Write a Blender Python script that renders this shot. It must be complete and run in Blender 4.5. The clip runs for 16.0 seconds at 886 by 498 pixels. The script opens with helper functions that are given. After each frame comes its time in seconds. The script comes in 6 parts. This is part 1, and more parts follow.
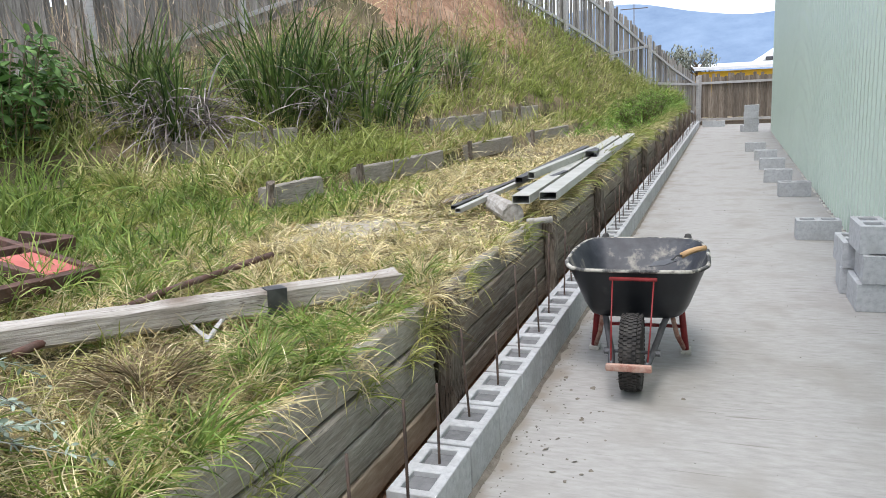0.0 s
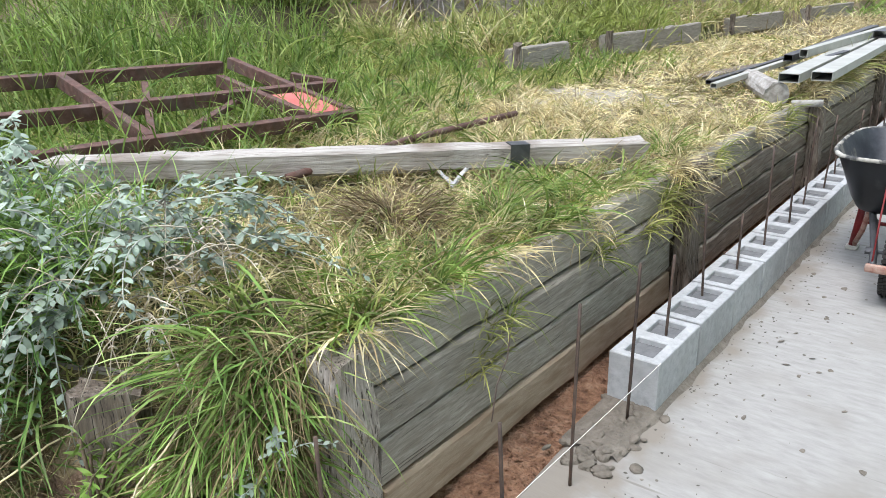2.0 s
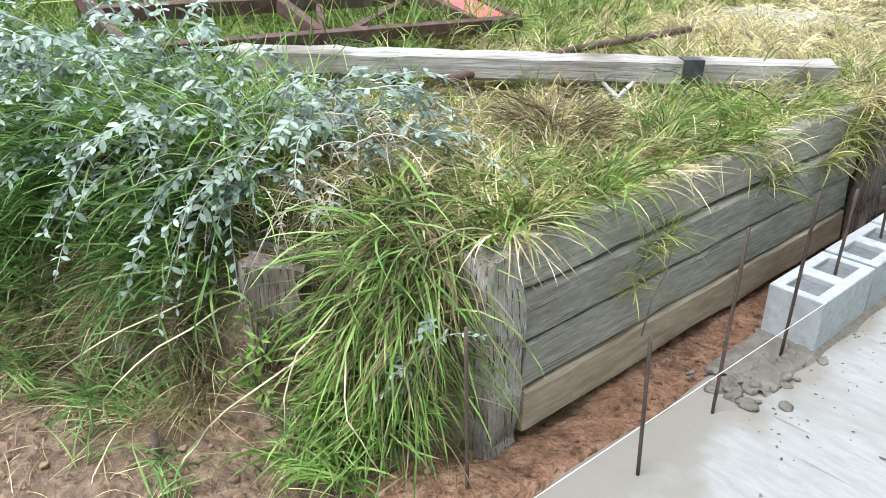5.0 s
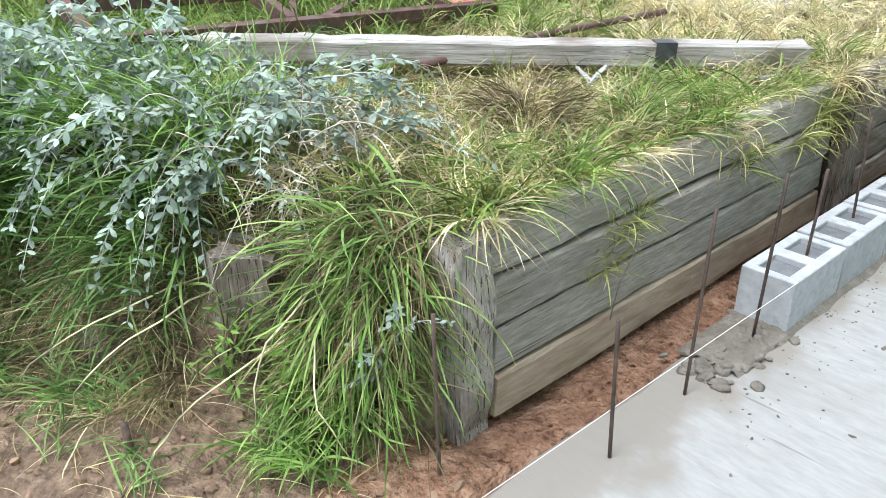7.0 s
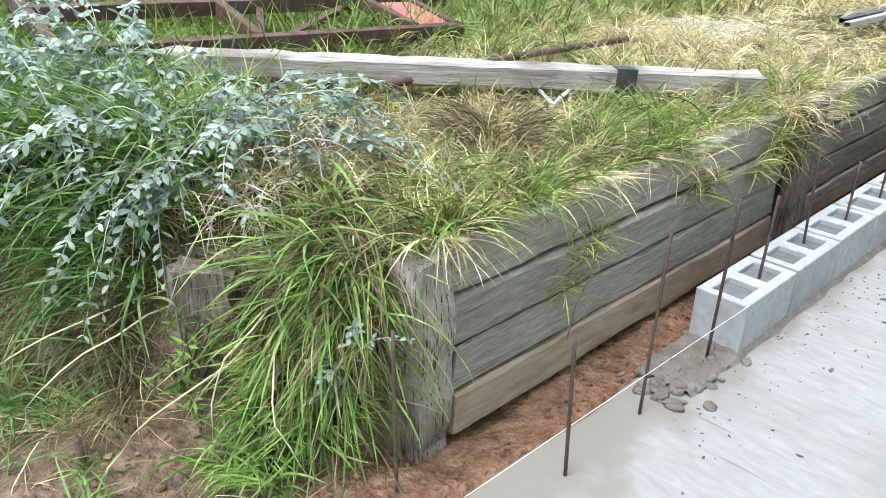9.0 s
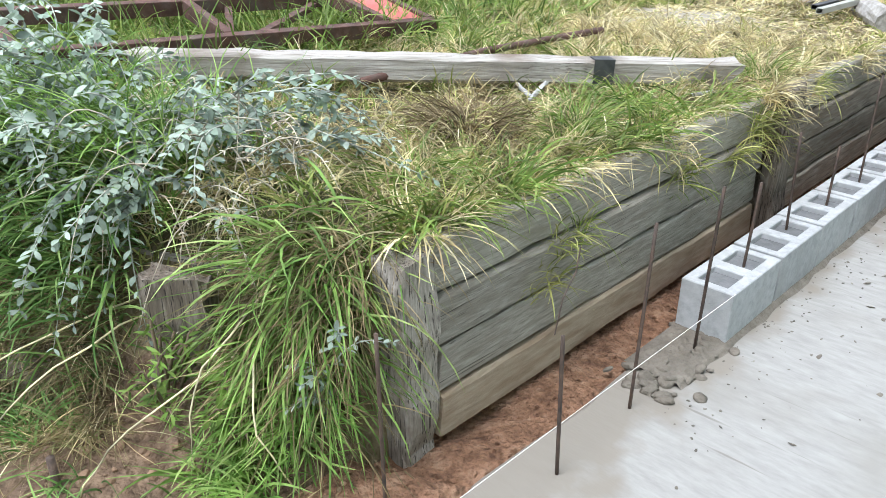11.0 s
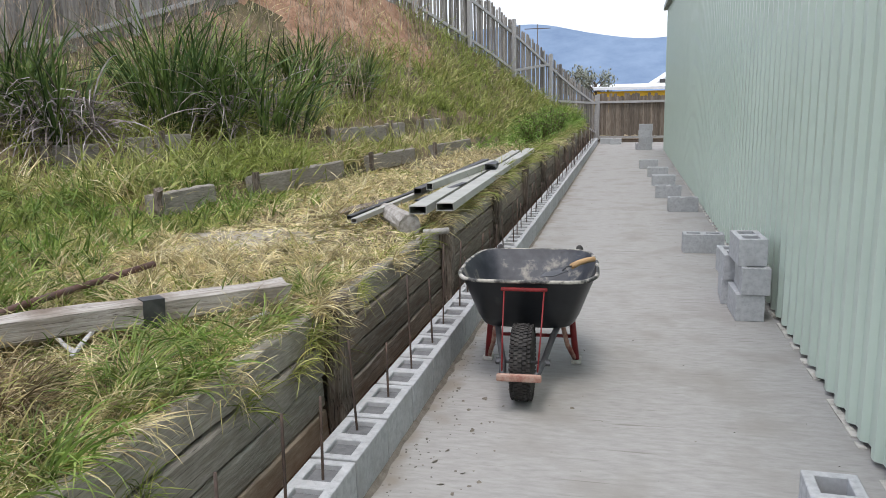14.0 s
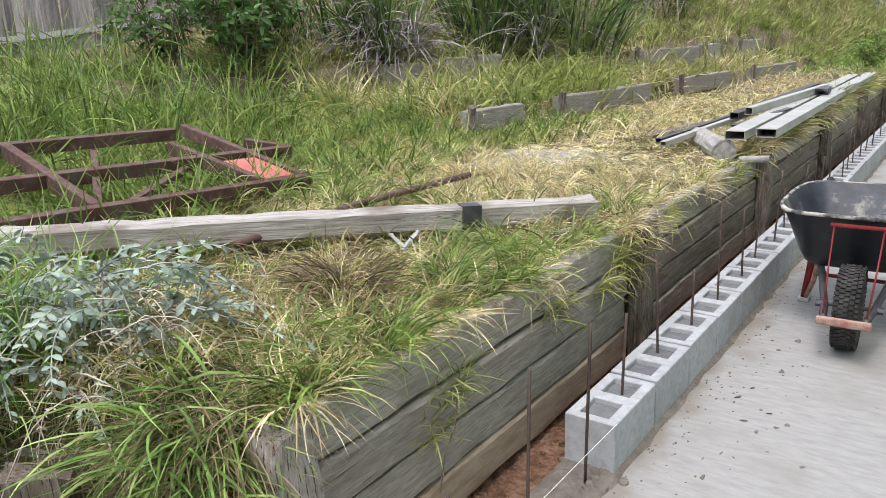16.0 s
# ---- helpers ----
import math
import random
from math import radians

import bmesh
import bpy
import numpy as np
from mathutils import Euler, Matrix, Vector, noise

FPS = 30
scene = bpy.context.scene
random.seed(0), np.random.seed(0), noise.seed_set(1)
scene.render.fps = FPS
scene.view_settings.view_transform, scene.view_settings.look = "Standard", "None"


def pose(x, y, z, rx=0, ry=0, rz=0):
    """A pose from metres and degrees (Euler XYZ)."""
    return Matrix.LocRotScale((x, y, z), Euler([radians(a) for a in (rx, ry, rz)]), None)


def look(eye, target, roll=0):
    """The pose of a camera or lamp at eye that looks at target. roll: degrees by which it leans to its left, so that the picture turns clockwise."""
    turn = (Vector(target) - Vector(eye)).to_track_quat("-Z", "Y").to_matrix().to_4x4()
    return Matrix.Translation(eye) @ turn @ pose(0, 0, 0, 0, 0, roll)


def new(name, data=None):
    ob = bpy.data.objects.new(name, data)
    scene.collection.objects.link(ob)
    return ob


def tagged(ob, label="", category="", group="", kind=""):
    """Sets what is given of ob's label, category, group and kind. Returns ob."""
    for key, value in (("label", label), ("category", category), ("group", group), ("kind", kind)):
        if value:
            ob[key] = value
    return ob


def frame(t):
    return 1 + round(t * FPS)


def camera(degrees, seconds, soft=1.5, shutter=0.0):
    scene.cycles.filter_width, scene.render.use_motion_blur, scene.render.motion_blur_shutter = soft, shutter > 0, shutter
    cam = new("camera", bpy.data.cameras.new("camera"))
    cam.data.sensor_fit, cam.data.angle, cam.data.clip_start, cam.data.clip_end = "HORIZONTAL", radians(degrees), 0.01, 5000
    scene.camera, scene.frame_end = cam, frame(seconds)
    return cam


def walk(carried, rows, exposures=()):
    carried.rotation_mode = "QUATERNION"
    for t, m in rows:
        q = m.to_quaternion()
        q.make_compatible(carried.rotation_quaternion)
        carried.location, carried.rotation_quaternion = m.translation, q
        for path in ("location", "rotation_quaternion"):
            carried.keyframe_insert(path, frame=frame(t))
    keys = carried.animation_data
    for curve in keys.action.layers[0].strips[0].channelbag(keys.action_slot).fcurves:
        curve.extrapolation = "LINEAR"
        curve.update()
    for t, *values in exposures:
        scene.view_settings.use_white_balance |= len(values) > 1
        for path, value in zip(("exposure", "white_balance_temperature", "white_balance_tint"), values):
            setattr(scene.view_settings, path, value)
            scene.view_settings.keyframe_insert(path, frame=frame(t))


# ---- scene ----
cam = camera(60.4, 16.0, soft=0.6)
PATH = [
    (0, (0.924, -2.223, 1.572), (0.227, -0.393, 1.168), -3.0),
    (0.5, (0.908, -2.227, 1.559), (0.191, -0.41, 1.129), -2.6),
    (1, (0.895, -2.225, 1.547), (-0.016, -0.52, 1.034), -2.9),
    (1.5, (0.898, -2.22, 1.515), (-0.2, -0.652, 0.938), -3.2),
    (2, (0.869, -2.272, 1.497), (-0.3, -0.803, 0.808), -1.4),
    (2.5, (0.828, -2.327, 1.492), (-0.459, -1.019, 0.694), -1.3),
    (3, (0.821, -2.332, 1.465), (-0.552, -1.16, 0.604), -1.0),
    (3.5, (0.81, -2.33, 1.428), (-0.578, -1.186, 0.554), -0.1),
    (4, (0.812, -2.334, 1.441), (-0.571, -1.182, 0.57), -0.1),
    (6.5, (0.865, -2.282, 1.438), (-0.492, -1.109, 0.552), -1.1),
    (7, (0.866, -2.275, 1.436), (-0.479, -1.1, 0.536), -1.1),
    (7.5, (0.892, -2.269, 1.435), (-0.464, -1.103, 0.54), -1.4),
    (8, (0.886, -2.278, 1.454), (-0.473, -1.089, 0.594), -1.0),
    (8.5, (0.892, -2.282, 1.453), (-0.414, -1.032, 0.596), 1.1),
    (11, (0.848, -2.252, 1.422), (-0.41, -0.958, 0.561), 0.1),
    (11.5, (0.912, -2.193, 1.483), (-0.135, -0.67, 0.719), 0.7),
    (12, (0.961, -2.189, 1.517), (0.163, -0.473, 0.87), 1.0),
    (12.5, (0.989, -2.159, 1.523), (0.323, -0.356, 0.971), -0.2),
    (13, (0.989, -2.16, 1.526), (0.402, -0.312, 1.036), -0.7),
    (13.5, (0.974, -2.161, 1.534), (0.482, -0.269, 1.109), -0.6),
    (14, (0.981, -2.155, 1.544), (0.517, -0.247, 1.164), -1.3),
    (14.5, (0.975, -2.15, 1.539), (0.473, -0.25, 1.168), -1.9),
    (15, (0.967, -2.18, 1.53), (0.342, -0.321, 1.141), -1.7),
    (15.5, (0.923, -2.22, 1.522), (0.041, -0.479, 1.084), -1.5),
    (16, (0.9, -2.209, 1.501), (-0.226, -0.648, 0.957), -2.0),
]
EXPOSURES = [(0.0, 0.80, 6250, 13), (0.5, 0.50, 6250, 13), (1.0, 0.65, 6250, 13), (1.5, 0.93, 6150, 13), (2.5, 1.04, 6050, 11), (3.5, 1.27, 5950, 9), (8.5, 1.26, 5850, 9), (11.0, 1.16, 5950, 10), (12.0, 1.02, 6100, 11), (12.5, 0.94, 6150, 12), (13.0, 0.90, 6200, 12), (13.5, 0.80, 6250, 13), (14.0, 0.46, 6300, 14), (14.8, 0.31, 6300, 15), (15.5, 0.50, 6250, 15), (16.0, 0.86, 6250, 15)]
walk(cam, [(t, look(eye, target, roll)) for t, eye, target, roll in PATH], EXPOSURES)

# ---- world, sun, exposure ----
SUN_EL, SUN_AZ = 72.0, 180.0
world = bpy.data.worlds.new("world")
scene.world = world
world.use_nodes = True
wn, wl = world.node_tree.nodes, world.node_tree.links
wn.clear()
sky = wn.new("ShaderNodeTexSky")
sky.sky_type, sky.sun_disc = "NISHITA", False
sky.sun_elevation, sky.sun_rotation = radians(SUN_EL), radians(SUN_AZ)
sky.dust_density, sky.air_density = 3.0, 1.0
cloud = wn.new("ShaderNodeMix")
cloud.data_type = "RGBA"
cloud.inputs[0].default_value = 0.62
cloud.inputs[7].default_value = (7.6, 7.9, 8.2, 1)
wbg, wout = wn.new("ShaderNodeBackground"), wn.new("ShaderNodeOutputWorld")
wbg.inputs["Strength"].default_value = 0.14
wl.new(sky.outputs[0], cloud.inputs[6])
wl.new(cloud.outputs[2], wbg.inputs[0])
wl.new(wbg.outputs[0], wout.inputs[0])

sun = new("sun", bpy.data.lights.new("sun", "SUN"))
sun.data.energy, sun.data.angle, sun.data.color = 1.25, radians(20), (1, 0.96, 0.9)
SUN_DIR = Vector((math.sin(radians(SUN_AZ)) * math.cos(radians(SUN_EL)), math.cos(radians(SUN_AZ)) * math.cos(radians(SUN_EL)), math.sin(radians(SUN_EL))))
sun.matrix_world = look(SUN_DIR * 30, (0, 0, 0))


# ---- materials ----
def mat(name, cols, scale=8.0, rough=0.8, bump=0.3, stretch=(1, 1, 1), rand="", metal=0.0, spot=None, rand_amount=0.25, spec=0.4, bump_scale=None, dist=0.01, crack=None):
    """Noise-driven surface: cols is a list of (position, rgb); spot is a second, larger noise (scale, rgb, low, high)."""
    m = bpy.data.materials.new(name)
    m.use_nodes = True
    n, l = m.node_tree.nodes, m.node_tree.links
    b = n["Principled BSDF"]
    tc, mp = n.new("ShaderNodeTexCoord"), n.new("ShaderNodeMapping")
    mp.inputs["Scale"].default_value = stretch
    l.new(tc.outputs["Object"], mp.inputs[0])
    nz = n.new("ShaderNodeTexNoise")
    nz.inputs["Scale"].default_value, nz.inputs["Detail"].default_value, nz.inputs["Roughness"].default_value = scale, 9, 0.65
    source = mp.outputs[0]
    if rand == "object":
        info, add = n.new("ShaderNodeObjectInfo"), n.new("ShaderNodeVectorMath")
        add.operation = "MULTIPLY_ADD"
        l.new(info.outputs["Random"], add.inputs[0])
        add.inputs[1].default_value = (37, 53, 71)
        l.new(mp.outputs[0], add.inputs[2])
        source = add.outputs[0]
    l.new(source, nz.inputs[0])
    cr = n.new("ShaderNodeValToRGB")
    while len(cr.color_ramp.elements) < len(cols):
        cr.color_ramp.elements.new(0.5)
    for e, (p, c) in zip(cr.color_ramp.elements, cols):
        e.position, e.color = p, (*c, 1)
    l.new(nz.outputs["Fac"], cr.inputs[0])
    col = cr.outputs[0]
    if spot:
        n2, r2, mx = n.new("ShaderNodeTexNoise"), n.new("ShaderNodeMapRange"), n.new("ShaderNodeMix")
        n2.inputs["Scale"].default_value, n2.inputs["Detail"].default_value = spot[0], 5
        l.new(source if rand == "object" else tc.outputs["Object"], n2.inputs[0])
        r2.inputs[1].default_value, r2.inputs[2].default_value = spot[2], spot[3]
        l.new(n2.outputs["Fac"], r2.inputs[0])
        mx.data_type = "RGBA"
        l.new(r2.outputs[0], mx.inputs[0])
        l.new(col, mx.inputs[6])
        mx.inputs[7].default_value = (*spot[1], 1)
        col = mx.outputs[2]
    if crack:
        m3, n3, r3, mx3 = n.new("ShaderNodeMapping"), n.new("ShaderNodeTexNoise"), n.new("ShaderNodeMapRange"), n.new("ShaderNodeMix")
        m3.inputs["Scale"].default_value = crack[0]
        l.new(source, m3.inputs[0])
        l.new(m3.outputs[0], n3.inputs[0])
        n3.inputs["Scale"].default_value, n3.inputs["Detail"].default_value = 1.0, 5
        r3.inputs[1].default_value, r3.inputs[2].default_value = crack[2], crack[2] + 0.06
        l.new(n3.outputs["Fac"], r3.inputs[0])
        mx3.data_type = "RGBA"
        l.new(r3.outputs[0], mx3.inputs[0])
        mx3.inputs[6].default_value = (*crack[1], 1)
        l.new(col, mx3.inputs[7])
        col = mx3.outputs[2]
    if rand:
        if rand == "object":
            value = n.new("ShaderNodeObjectInfo").outputs["Random"]
        else:
            value = n.new("ShaderNodeNewGeometry").outputs["Random Per Island"]
        rr, hs = n.new("ShaderNodeMapRange"), n.new("ShaderNodeHueSaturation")
        rr.inputs[3].default_value, rr.inputs[4].default_value = 1 - rand_amount, 1 + rand_amount
        l.new(value, rr.inputs[0])
        l.new(rr.outputs[0], hs.inputs["Value"])
        l.new(col, hs.inputs["Color"])
        col = hs.outputs[0]
    l.new(col, b.inputs["Base Color"])
    b.inputs["Roughness"].default_value, b.inputs["Metallic"].default_value = rough, metal
    b.inputs["Specular IOR Level"].default_value = spec
    if bump:
        bp = n.new("ShaderNodeBump")
        bp.inputs["Strength"].default_value, bp.inputs["Distance"].default_value = bump, dist
        h = nz
        if bump_scale:
            h = n.new("ShaderNodeTexNoise")
            h.inputs["Scale"].default_value, h.inputs["Detail"].default_value = bump_scale, 6
            l.new(source, h.inputs[0])
        l.new(h.outputs["Fac"], bp.inputs["Height"])
        l.new(bp.outputs[0], b.inputs["Normal"])
    return m


def leaf_mat(name, cols, rough=0.55, through_light=0.3, patch=None):
    """Blades and leaves: one colour a blade, chosen from cols, and larger patches of another tint; some light passes through."""
    m = bpy.data.materials.new(name)
    m.use_nodes = True
    n, l = m.node_tree.nodes, m.node_tree.links
    b, out = n["Principled BSDF"], n["Material Output"]
    geo, cr = n.new("ShaderNodeNewGeometry"), n.new("ShaderNodeValToRGB")
    while len(cr.color_ramp.elements) < len(cols):
        cr.color_ramp.elements.new(0.5)
    for i, (e, c) in enumerate(zip(cr.color_ramp.elements, cols)):
        e.position, e.color = i / max(1, len(cols) - 1), (*c, 1)
    l.new(geo.outputs["Random Per Island"], cr.inputs[0])
    col = cr.outputs[0]
    if patch:
        tc, nz, mr, mx = n.new("ShaderNodeTexCoord"), n.new("ShaderNodeTexNoise"), n.new("ShaderNodeMapRange"), n.new("ShaderNodeMix")
        nz.inputs["Scale"].default_value = patch[0]
        l.new(tc.outputs["Object"], nz.inputs[0])
        mr.inputs[1].default_value, mr.inputs[2].default_value, mr.inputs[4].default_value = 0.42, 0.62, 0.7
        l.new(nz.outputs["Fac"], mr.inputs[0])
        mx.data_type = "RGBA"
        l.new(mr.outputs[0], mx.inputs[0])
        l.new(col, mx.inputs[6])
        mx.inputs[7].default_value = (*patch[1], 1)
        col = mx.outputs[2]
    tc2, n2, r2, hs = n.new("ShaderNodeTexCoord"), n.new("ShaderNodeTexNoise"), n.new("ShaderNodeMapRange"), n.new("ShaderNodeHueSaturation")
    n2.inputs["Scale"].default_value, n2.inputs["Detail"].default_value = 9.0, 3
    l.new(tc2.outputs["Object"], n2.inputs[0])
    r2.inputs[1].default_value, r2.inputs[2].default_value, r2.inputs[3].default_value, r2.inputs[4].default_value = 0.33, 0.67, 0.46, 1.5
    l.new(n2.outputs["Fac"], r2.inputs[0])
    l.new(r2.outputs[0], hs.inputs["Value"])
    l.new(col, hs.inputs["Color"])
    col = hs.outputs[0]
    l.new(col, b.inputs["Base Color"])
    b.inputs["Roughness"].default_value, b.inputs["Specular IOR Level"].default_value = rough, 0.3
    tr, mix = n.new("ShaderNodeBsdfTranslucent"), n.new("ShaderNodeMixShader")
    mix.inputs[0].default_value = through_light
    l.new(col, tr.inputs[0])
    l.new(b.outputs[0], mix.inputs[1])
    l.new(tr.outputs[0], mix.inputs[2])
    l.new(mix.outputs[0], out.inputs[0])
    return m


M_SOIL = mat("clay_soil", [(0.3, (0.09, 0.058, 0.036)), (0.5, (0.205, 0.138, 0.09)), (0.7, (0.36, 0.255, 0.17))], 17, 0.95, 1.0, bump_scale=24, dist=0.08)
M_CLAY = mat("damp_orange_clay", [(0.3, (0.135, 0.068, 0.039)), (0.5, (0.33, 0.18, 0.107)), (0.72, (0.52, 0.33, 0.215))], 16, 0.9, 1.0, bump_scale=42, dist=0.07)
M_SLAB = mat("broomed_concrete", [(0.28, (0.275, 0.267, 0.25)), (0.48, (0.33, 0.321, 0.303)), (0.72, (0.385, 0.376, 0.356))], 9, 0.85, 0.35, stretch=(1.0, 3.5, 1), spot=(2.2, (0.265, 0.25, 0.222), 0.50, 0.74), bump_scale=34, dist=0.003, crack=((1.6, 9.0, 1.0), (0.23, 0.218, 0.195), 0.30))
def stain_band(m, edge, width, rgb):
    """A brown mortar stain with a ragged edge along the course of blocks."""
    n, l = m.node_tree.nodes, m.node_tree.links
    b = n["Principled BSDF"]
    old = b.inputs["Base Color"].links[0].from_socket
    tc, sep, nz, add, mr, mx = n.new("ShaderNodeTexCoord"), n.new("ShaderNodeSeparateXYZ"), n.new("ShaderNodeTexNoise"), n.new("ShaderNodeMath"), n.new("ShaderNodeMapRange"), n.new("ShaderNodeMix")
    l.new(tc.outputs["Object"], sep.inputs[0])
    l.new(tc.outputs["Object"], nz.inputs[0])
    nz.inputs["Scale"].default_value, nz.inputs["Detail"].default_value = 4.5, 8
    add.operation = "MULTIPLY_ADD"
    l.new(nz.outputs["Fac"], add.inputs[0])
    add.inputs[1].default_value = -0.55
    l.new(sep.outputs[0], add.inputs[2])
    mr.inputs[1].default_value, mr.inputs[2].default_value, mr.inputs[3].default_value, mr.inputs[4].default_value = edge - width, edge + width, 0.85, 0.0
    l.new(add.outputs[0], mr.inputs[0])
    mx.data_type = "RGBA"
    l.new(mr.outputs[0], mx.inputs[0])
    l.new(old, mx.inputs[6])
    mx.inputs[7].default_value = (*rgb, 1)
    l.new(mx.outputs[2], b.inputs["Base Color"])


stain_band(M_SLAB, -0.225, 0.05, (0.25, 0.222, 0.185))
M_BLOCK = mat("grey_concrete_block", [(0.3, (0.33, 0.34, 0.345)), (0.5, (0.43, 0.44, 0.445)), (0.75, (0.52, 0.53, 0.53))], 30, 0.9, 0.35, rand="object", rand_amount=0.08, spot=(5, (0.34, 0.34, 0.33), 0.5, 0.8), bump_scale=140, dist=0.004)
M_MORTAR = mat("wet_mortar", [(0.3, (0.13, 0.112, 0.09)), (0.6, (0.22, 0.195, 0.16)), (0.8, (0.30, 0.275, 0.235))], 12, 0.8, 0.9, bump_scale=40, dist=0.02)
M_SLEEPER = mat("weathered_hardwood", [(0.25, (0.175, 0.158, 0.13)), (0.5, (0.315, 0.29, 0.246)), (0.75, (0.47, 0.44, 0.385))], 14, 0.9, 0.7, stretch=(9, 0.9, 9), rand="object", rand_amount=0.15, spot=(4.5, (0.22, 0.195, 0.155), 0.5, 0.8), dist=0.008, crack=((14.0, 2.4, 26.0), (0.09, 0.075, 0.06), 0.315))
M_POSTWOOD = mat("dark_split_post", [(0.25, (0.075, 0.058, 0.044)), (0.5, (0.165, 0.135, 0.105)), (0.75, (0.36, 0.315, 0.265))], 9, 0.9, 0.9, stretch=(8, 0.8, 8), rand="object", rand_amount=0.2, dist=0.008, crack=((22.0, 2.6, 22.0), (0.03, 0.025, 0.022), 0.36))
M_CORNERWOOD = mat("grey_speckled_post", [(0.25, (0.15, 0.13, 0.112)), (0.48, (0.34, 0.305, 0.265)), (0.75, (0.55, 0.505, 0.45))], 22, 0.9, 0.8, stretch=(4, 0.8, 4), spot=(7, (0.20, 0.165, 0.13), 0.5, 0.75), dist=0.006, crack=((40.0, 5.0, 40.0), (0.06, 0.05, 0.042), 0.37))
M_SLEEPER_BROWN = mat("brown_hardwood", [(0.25, (0.12, 0.098, 0.072)), (0.5, (0.215, 0.185, 0.145)), (0.75, (0.35, 0.315, 0.26))], 9, 0.9, 0.8, stretch=(9, 0.9, 9), rand="object", rand_amount=0.2, spot=(3.5, (0.15, 0.105, 0.07), 0.45, 0.75), dist=0.008, crack=((14.0, 2.4, 26.0), (0.05, 0.04, 0.03), 0.33))
M_PINE = mat("clay_stained_sleeper", [(0.3, (0.30, 0.235, 0.165)), (0.6, (0.42, 0.34, 0.25)), (0.8, (0.50, 0.42, 0.325))], 9, 0.9, 0.5, stretch=(6, 0.9, 6), rand="object", rand_amount=0.1, spot=(5, (0.24, 0.16, 0.10), 0.5, 0.8))
M_TIMBER = mat("silvered_beam", [(0.25, (0.20, 0.175, 0.145)), (0.5, (0.40, 0.37, 0.33)), (0.75, (0.58, 0.555, 0.51))], 7, 0.9, 0.8, stretch=(12, 0.6, 12), spot=(3.2, (0.19, 0.15, 0.115), 0.52, 0.7), dist=0.006, crack=((20.0, 1.6, 24.0), (0.13, 0.11, 0.09), 0.34))
M_FENCE = mat("grey_fence_timber", [(0.25, (0.11, 0.10, 0.088)), (0.5, (0.235, 0.215, 0.19)), (0.72, (0.38, 0.355, 0.32))], 5, 0.9, 0.5, stretch=(8, 8, 0.7), rand="object", rand_amount=0.45)
M_RAIL = mat("pale_fence_rail", [(0.3, (0.30, 0.295, 0.285)), (0.7, (0.50, 0.49, 0.47))], 6, 0.9, 0.4, stretch=(1, 6, 6))
M_RUST = mat("rusty_brown_steel", [(0.3, (0.055, 0.030, 0.024)), (0.52, (0.115, 0.06, 0.046)), (0.75, (0.20, 0.125, 0.10))], 16, 0.85, 0.6, spot=(7, (0.12, 0.09, 0.075), 0.50, 0.7))
M_PLATE = mat("faded_red_paint", [(0.3, (0.42, 0.105, 0.085)), (0.6, (0.54, 0.17, 0.14)), (0.8, (0.56, 0.24, 0.20))], 6, 0.7, 0.2)
M_REBAR = mat("rusted_reinforcing_steel", [(0.3, (0.05, 0.04, 0.035)), (0.6, (0.12, 0.08, 0.06)), (0.8, (0.2, 0.13, 0.09))], 25, 0.7, 0.5, rand="object", rand_amount=0.3)
M_GALV = mat("galvanised_steel", [(0.3, (0.36, 0.36, 0.32)), (0.6, (0.47, 0.47, 0.425)), (0.8, (0.54, 0.54, 0.49))], 5, 0.5, 0.1, metal=0.25, spot=(3, (0.33, 0.32, 0.28), 0.5, 0.8))
M_DARKSTEEL = mat("dark_steel", [(0.3, (0.05, 0.052, 0.055)), (0.7, (0.12, 0.12, 0.125))], 12, 0.5, 0.1, metal=0.5)
M_SHED = mat("pale_green_steel_sheet", [(0.3, (0.50, 0.595, 0.51)), (0.5, (0.52, 0.615, 0.53)), (0.7, (0.54, 0.635, 0.55))], 0.8, 0.30, 0.03, spot=(2.0, (0.48, 0.56, 0.49), 0.5, 0.9), spec=0.5)
M_GUTTER = mat("dark_green_gutter", [(0.3, (0.10, 0.13, 0.11)), (0.7, (0.13, 0.16, 0.14))], 3, 0.4, 0.0)
M_TRAY = mat("black_plastic_tray", [(0.3, (0.010, 0.011, 0.013)), (0.7, (0.020, 0.022, 0.025))], 6, 0.35, 0.05, spot=(9, (0.07, 0.068, 0.064), 0.60, 0.9))
M_TRAY_IN = mat("cement_smeared_tray_lining", [(0.40, (0.022, 0.025, 0.033)), (0.56, (0.05, 0.055, 0.065)), (0.63, (0.20, 0.19, 0.165)), (0.78, (0.42, 0.40, 0.35))], 6.5, 0.5, 0.3)
M_CEMENT = mat("dried_cement_crust", [(0.3, (0.30, 0.28, 0.24)), (0.5, (0.52, 0.50, 0.45)), (0.75, (0.68, 0.66, 0.61))], 14, 0.9, 0.8, bump_scale=50)
M_REDPAINT = mat("chipped_red_enamel", [(0.3, (0.13, 0.012, 0.012)), (0.6, (0.23, 0.02, 0.02)), (0.85, (0.26, 0.09, 0.075))], 14, 0.5, 0.15)
M_PINKBAR = mat("cement_dusted_red_bar", [(0.35, (0.24, 0.075, 0.055)), (0.52, (0.40, 0.24, 0.185)), (0.75, (0.50, 0.41, 0.34))], 18, 0.85, 0.5)
M_RUBBER = mat("dusty_tyre_rubber", [(0.35, (0.018, 0.017, 0.016)), (0.6, (0.06, 0.055, 0.05)), (0.8, (0.16, 0.145, 0.125))], 16, 0.85, 0.3)
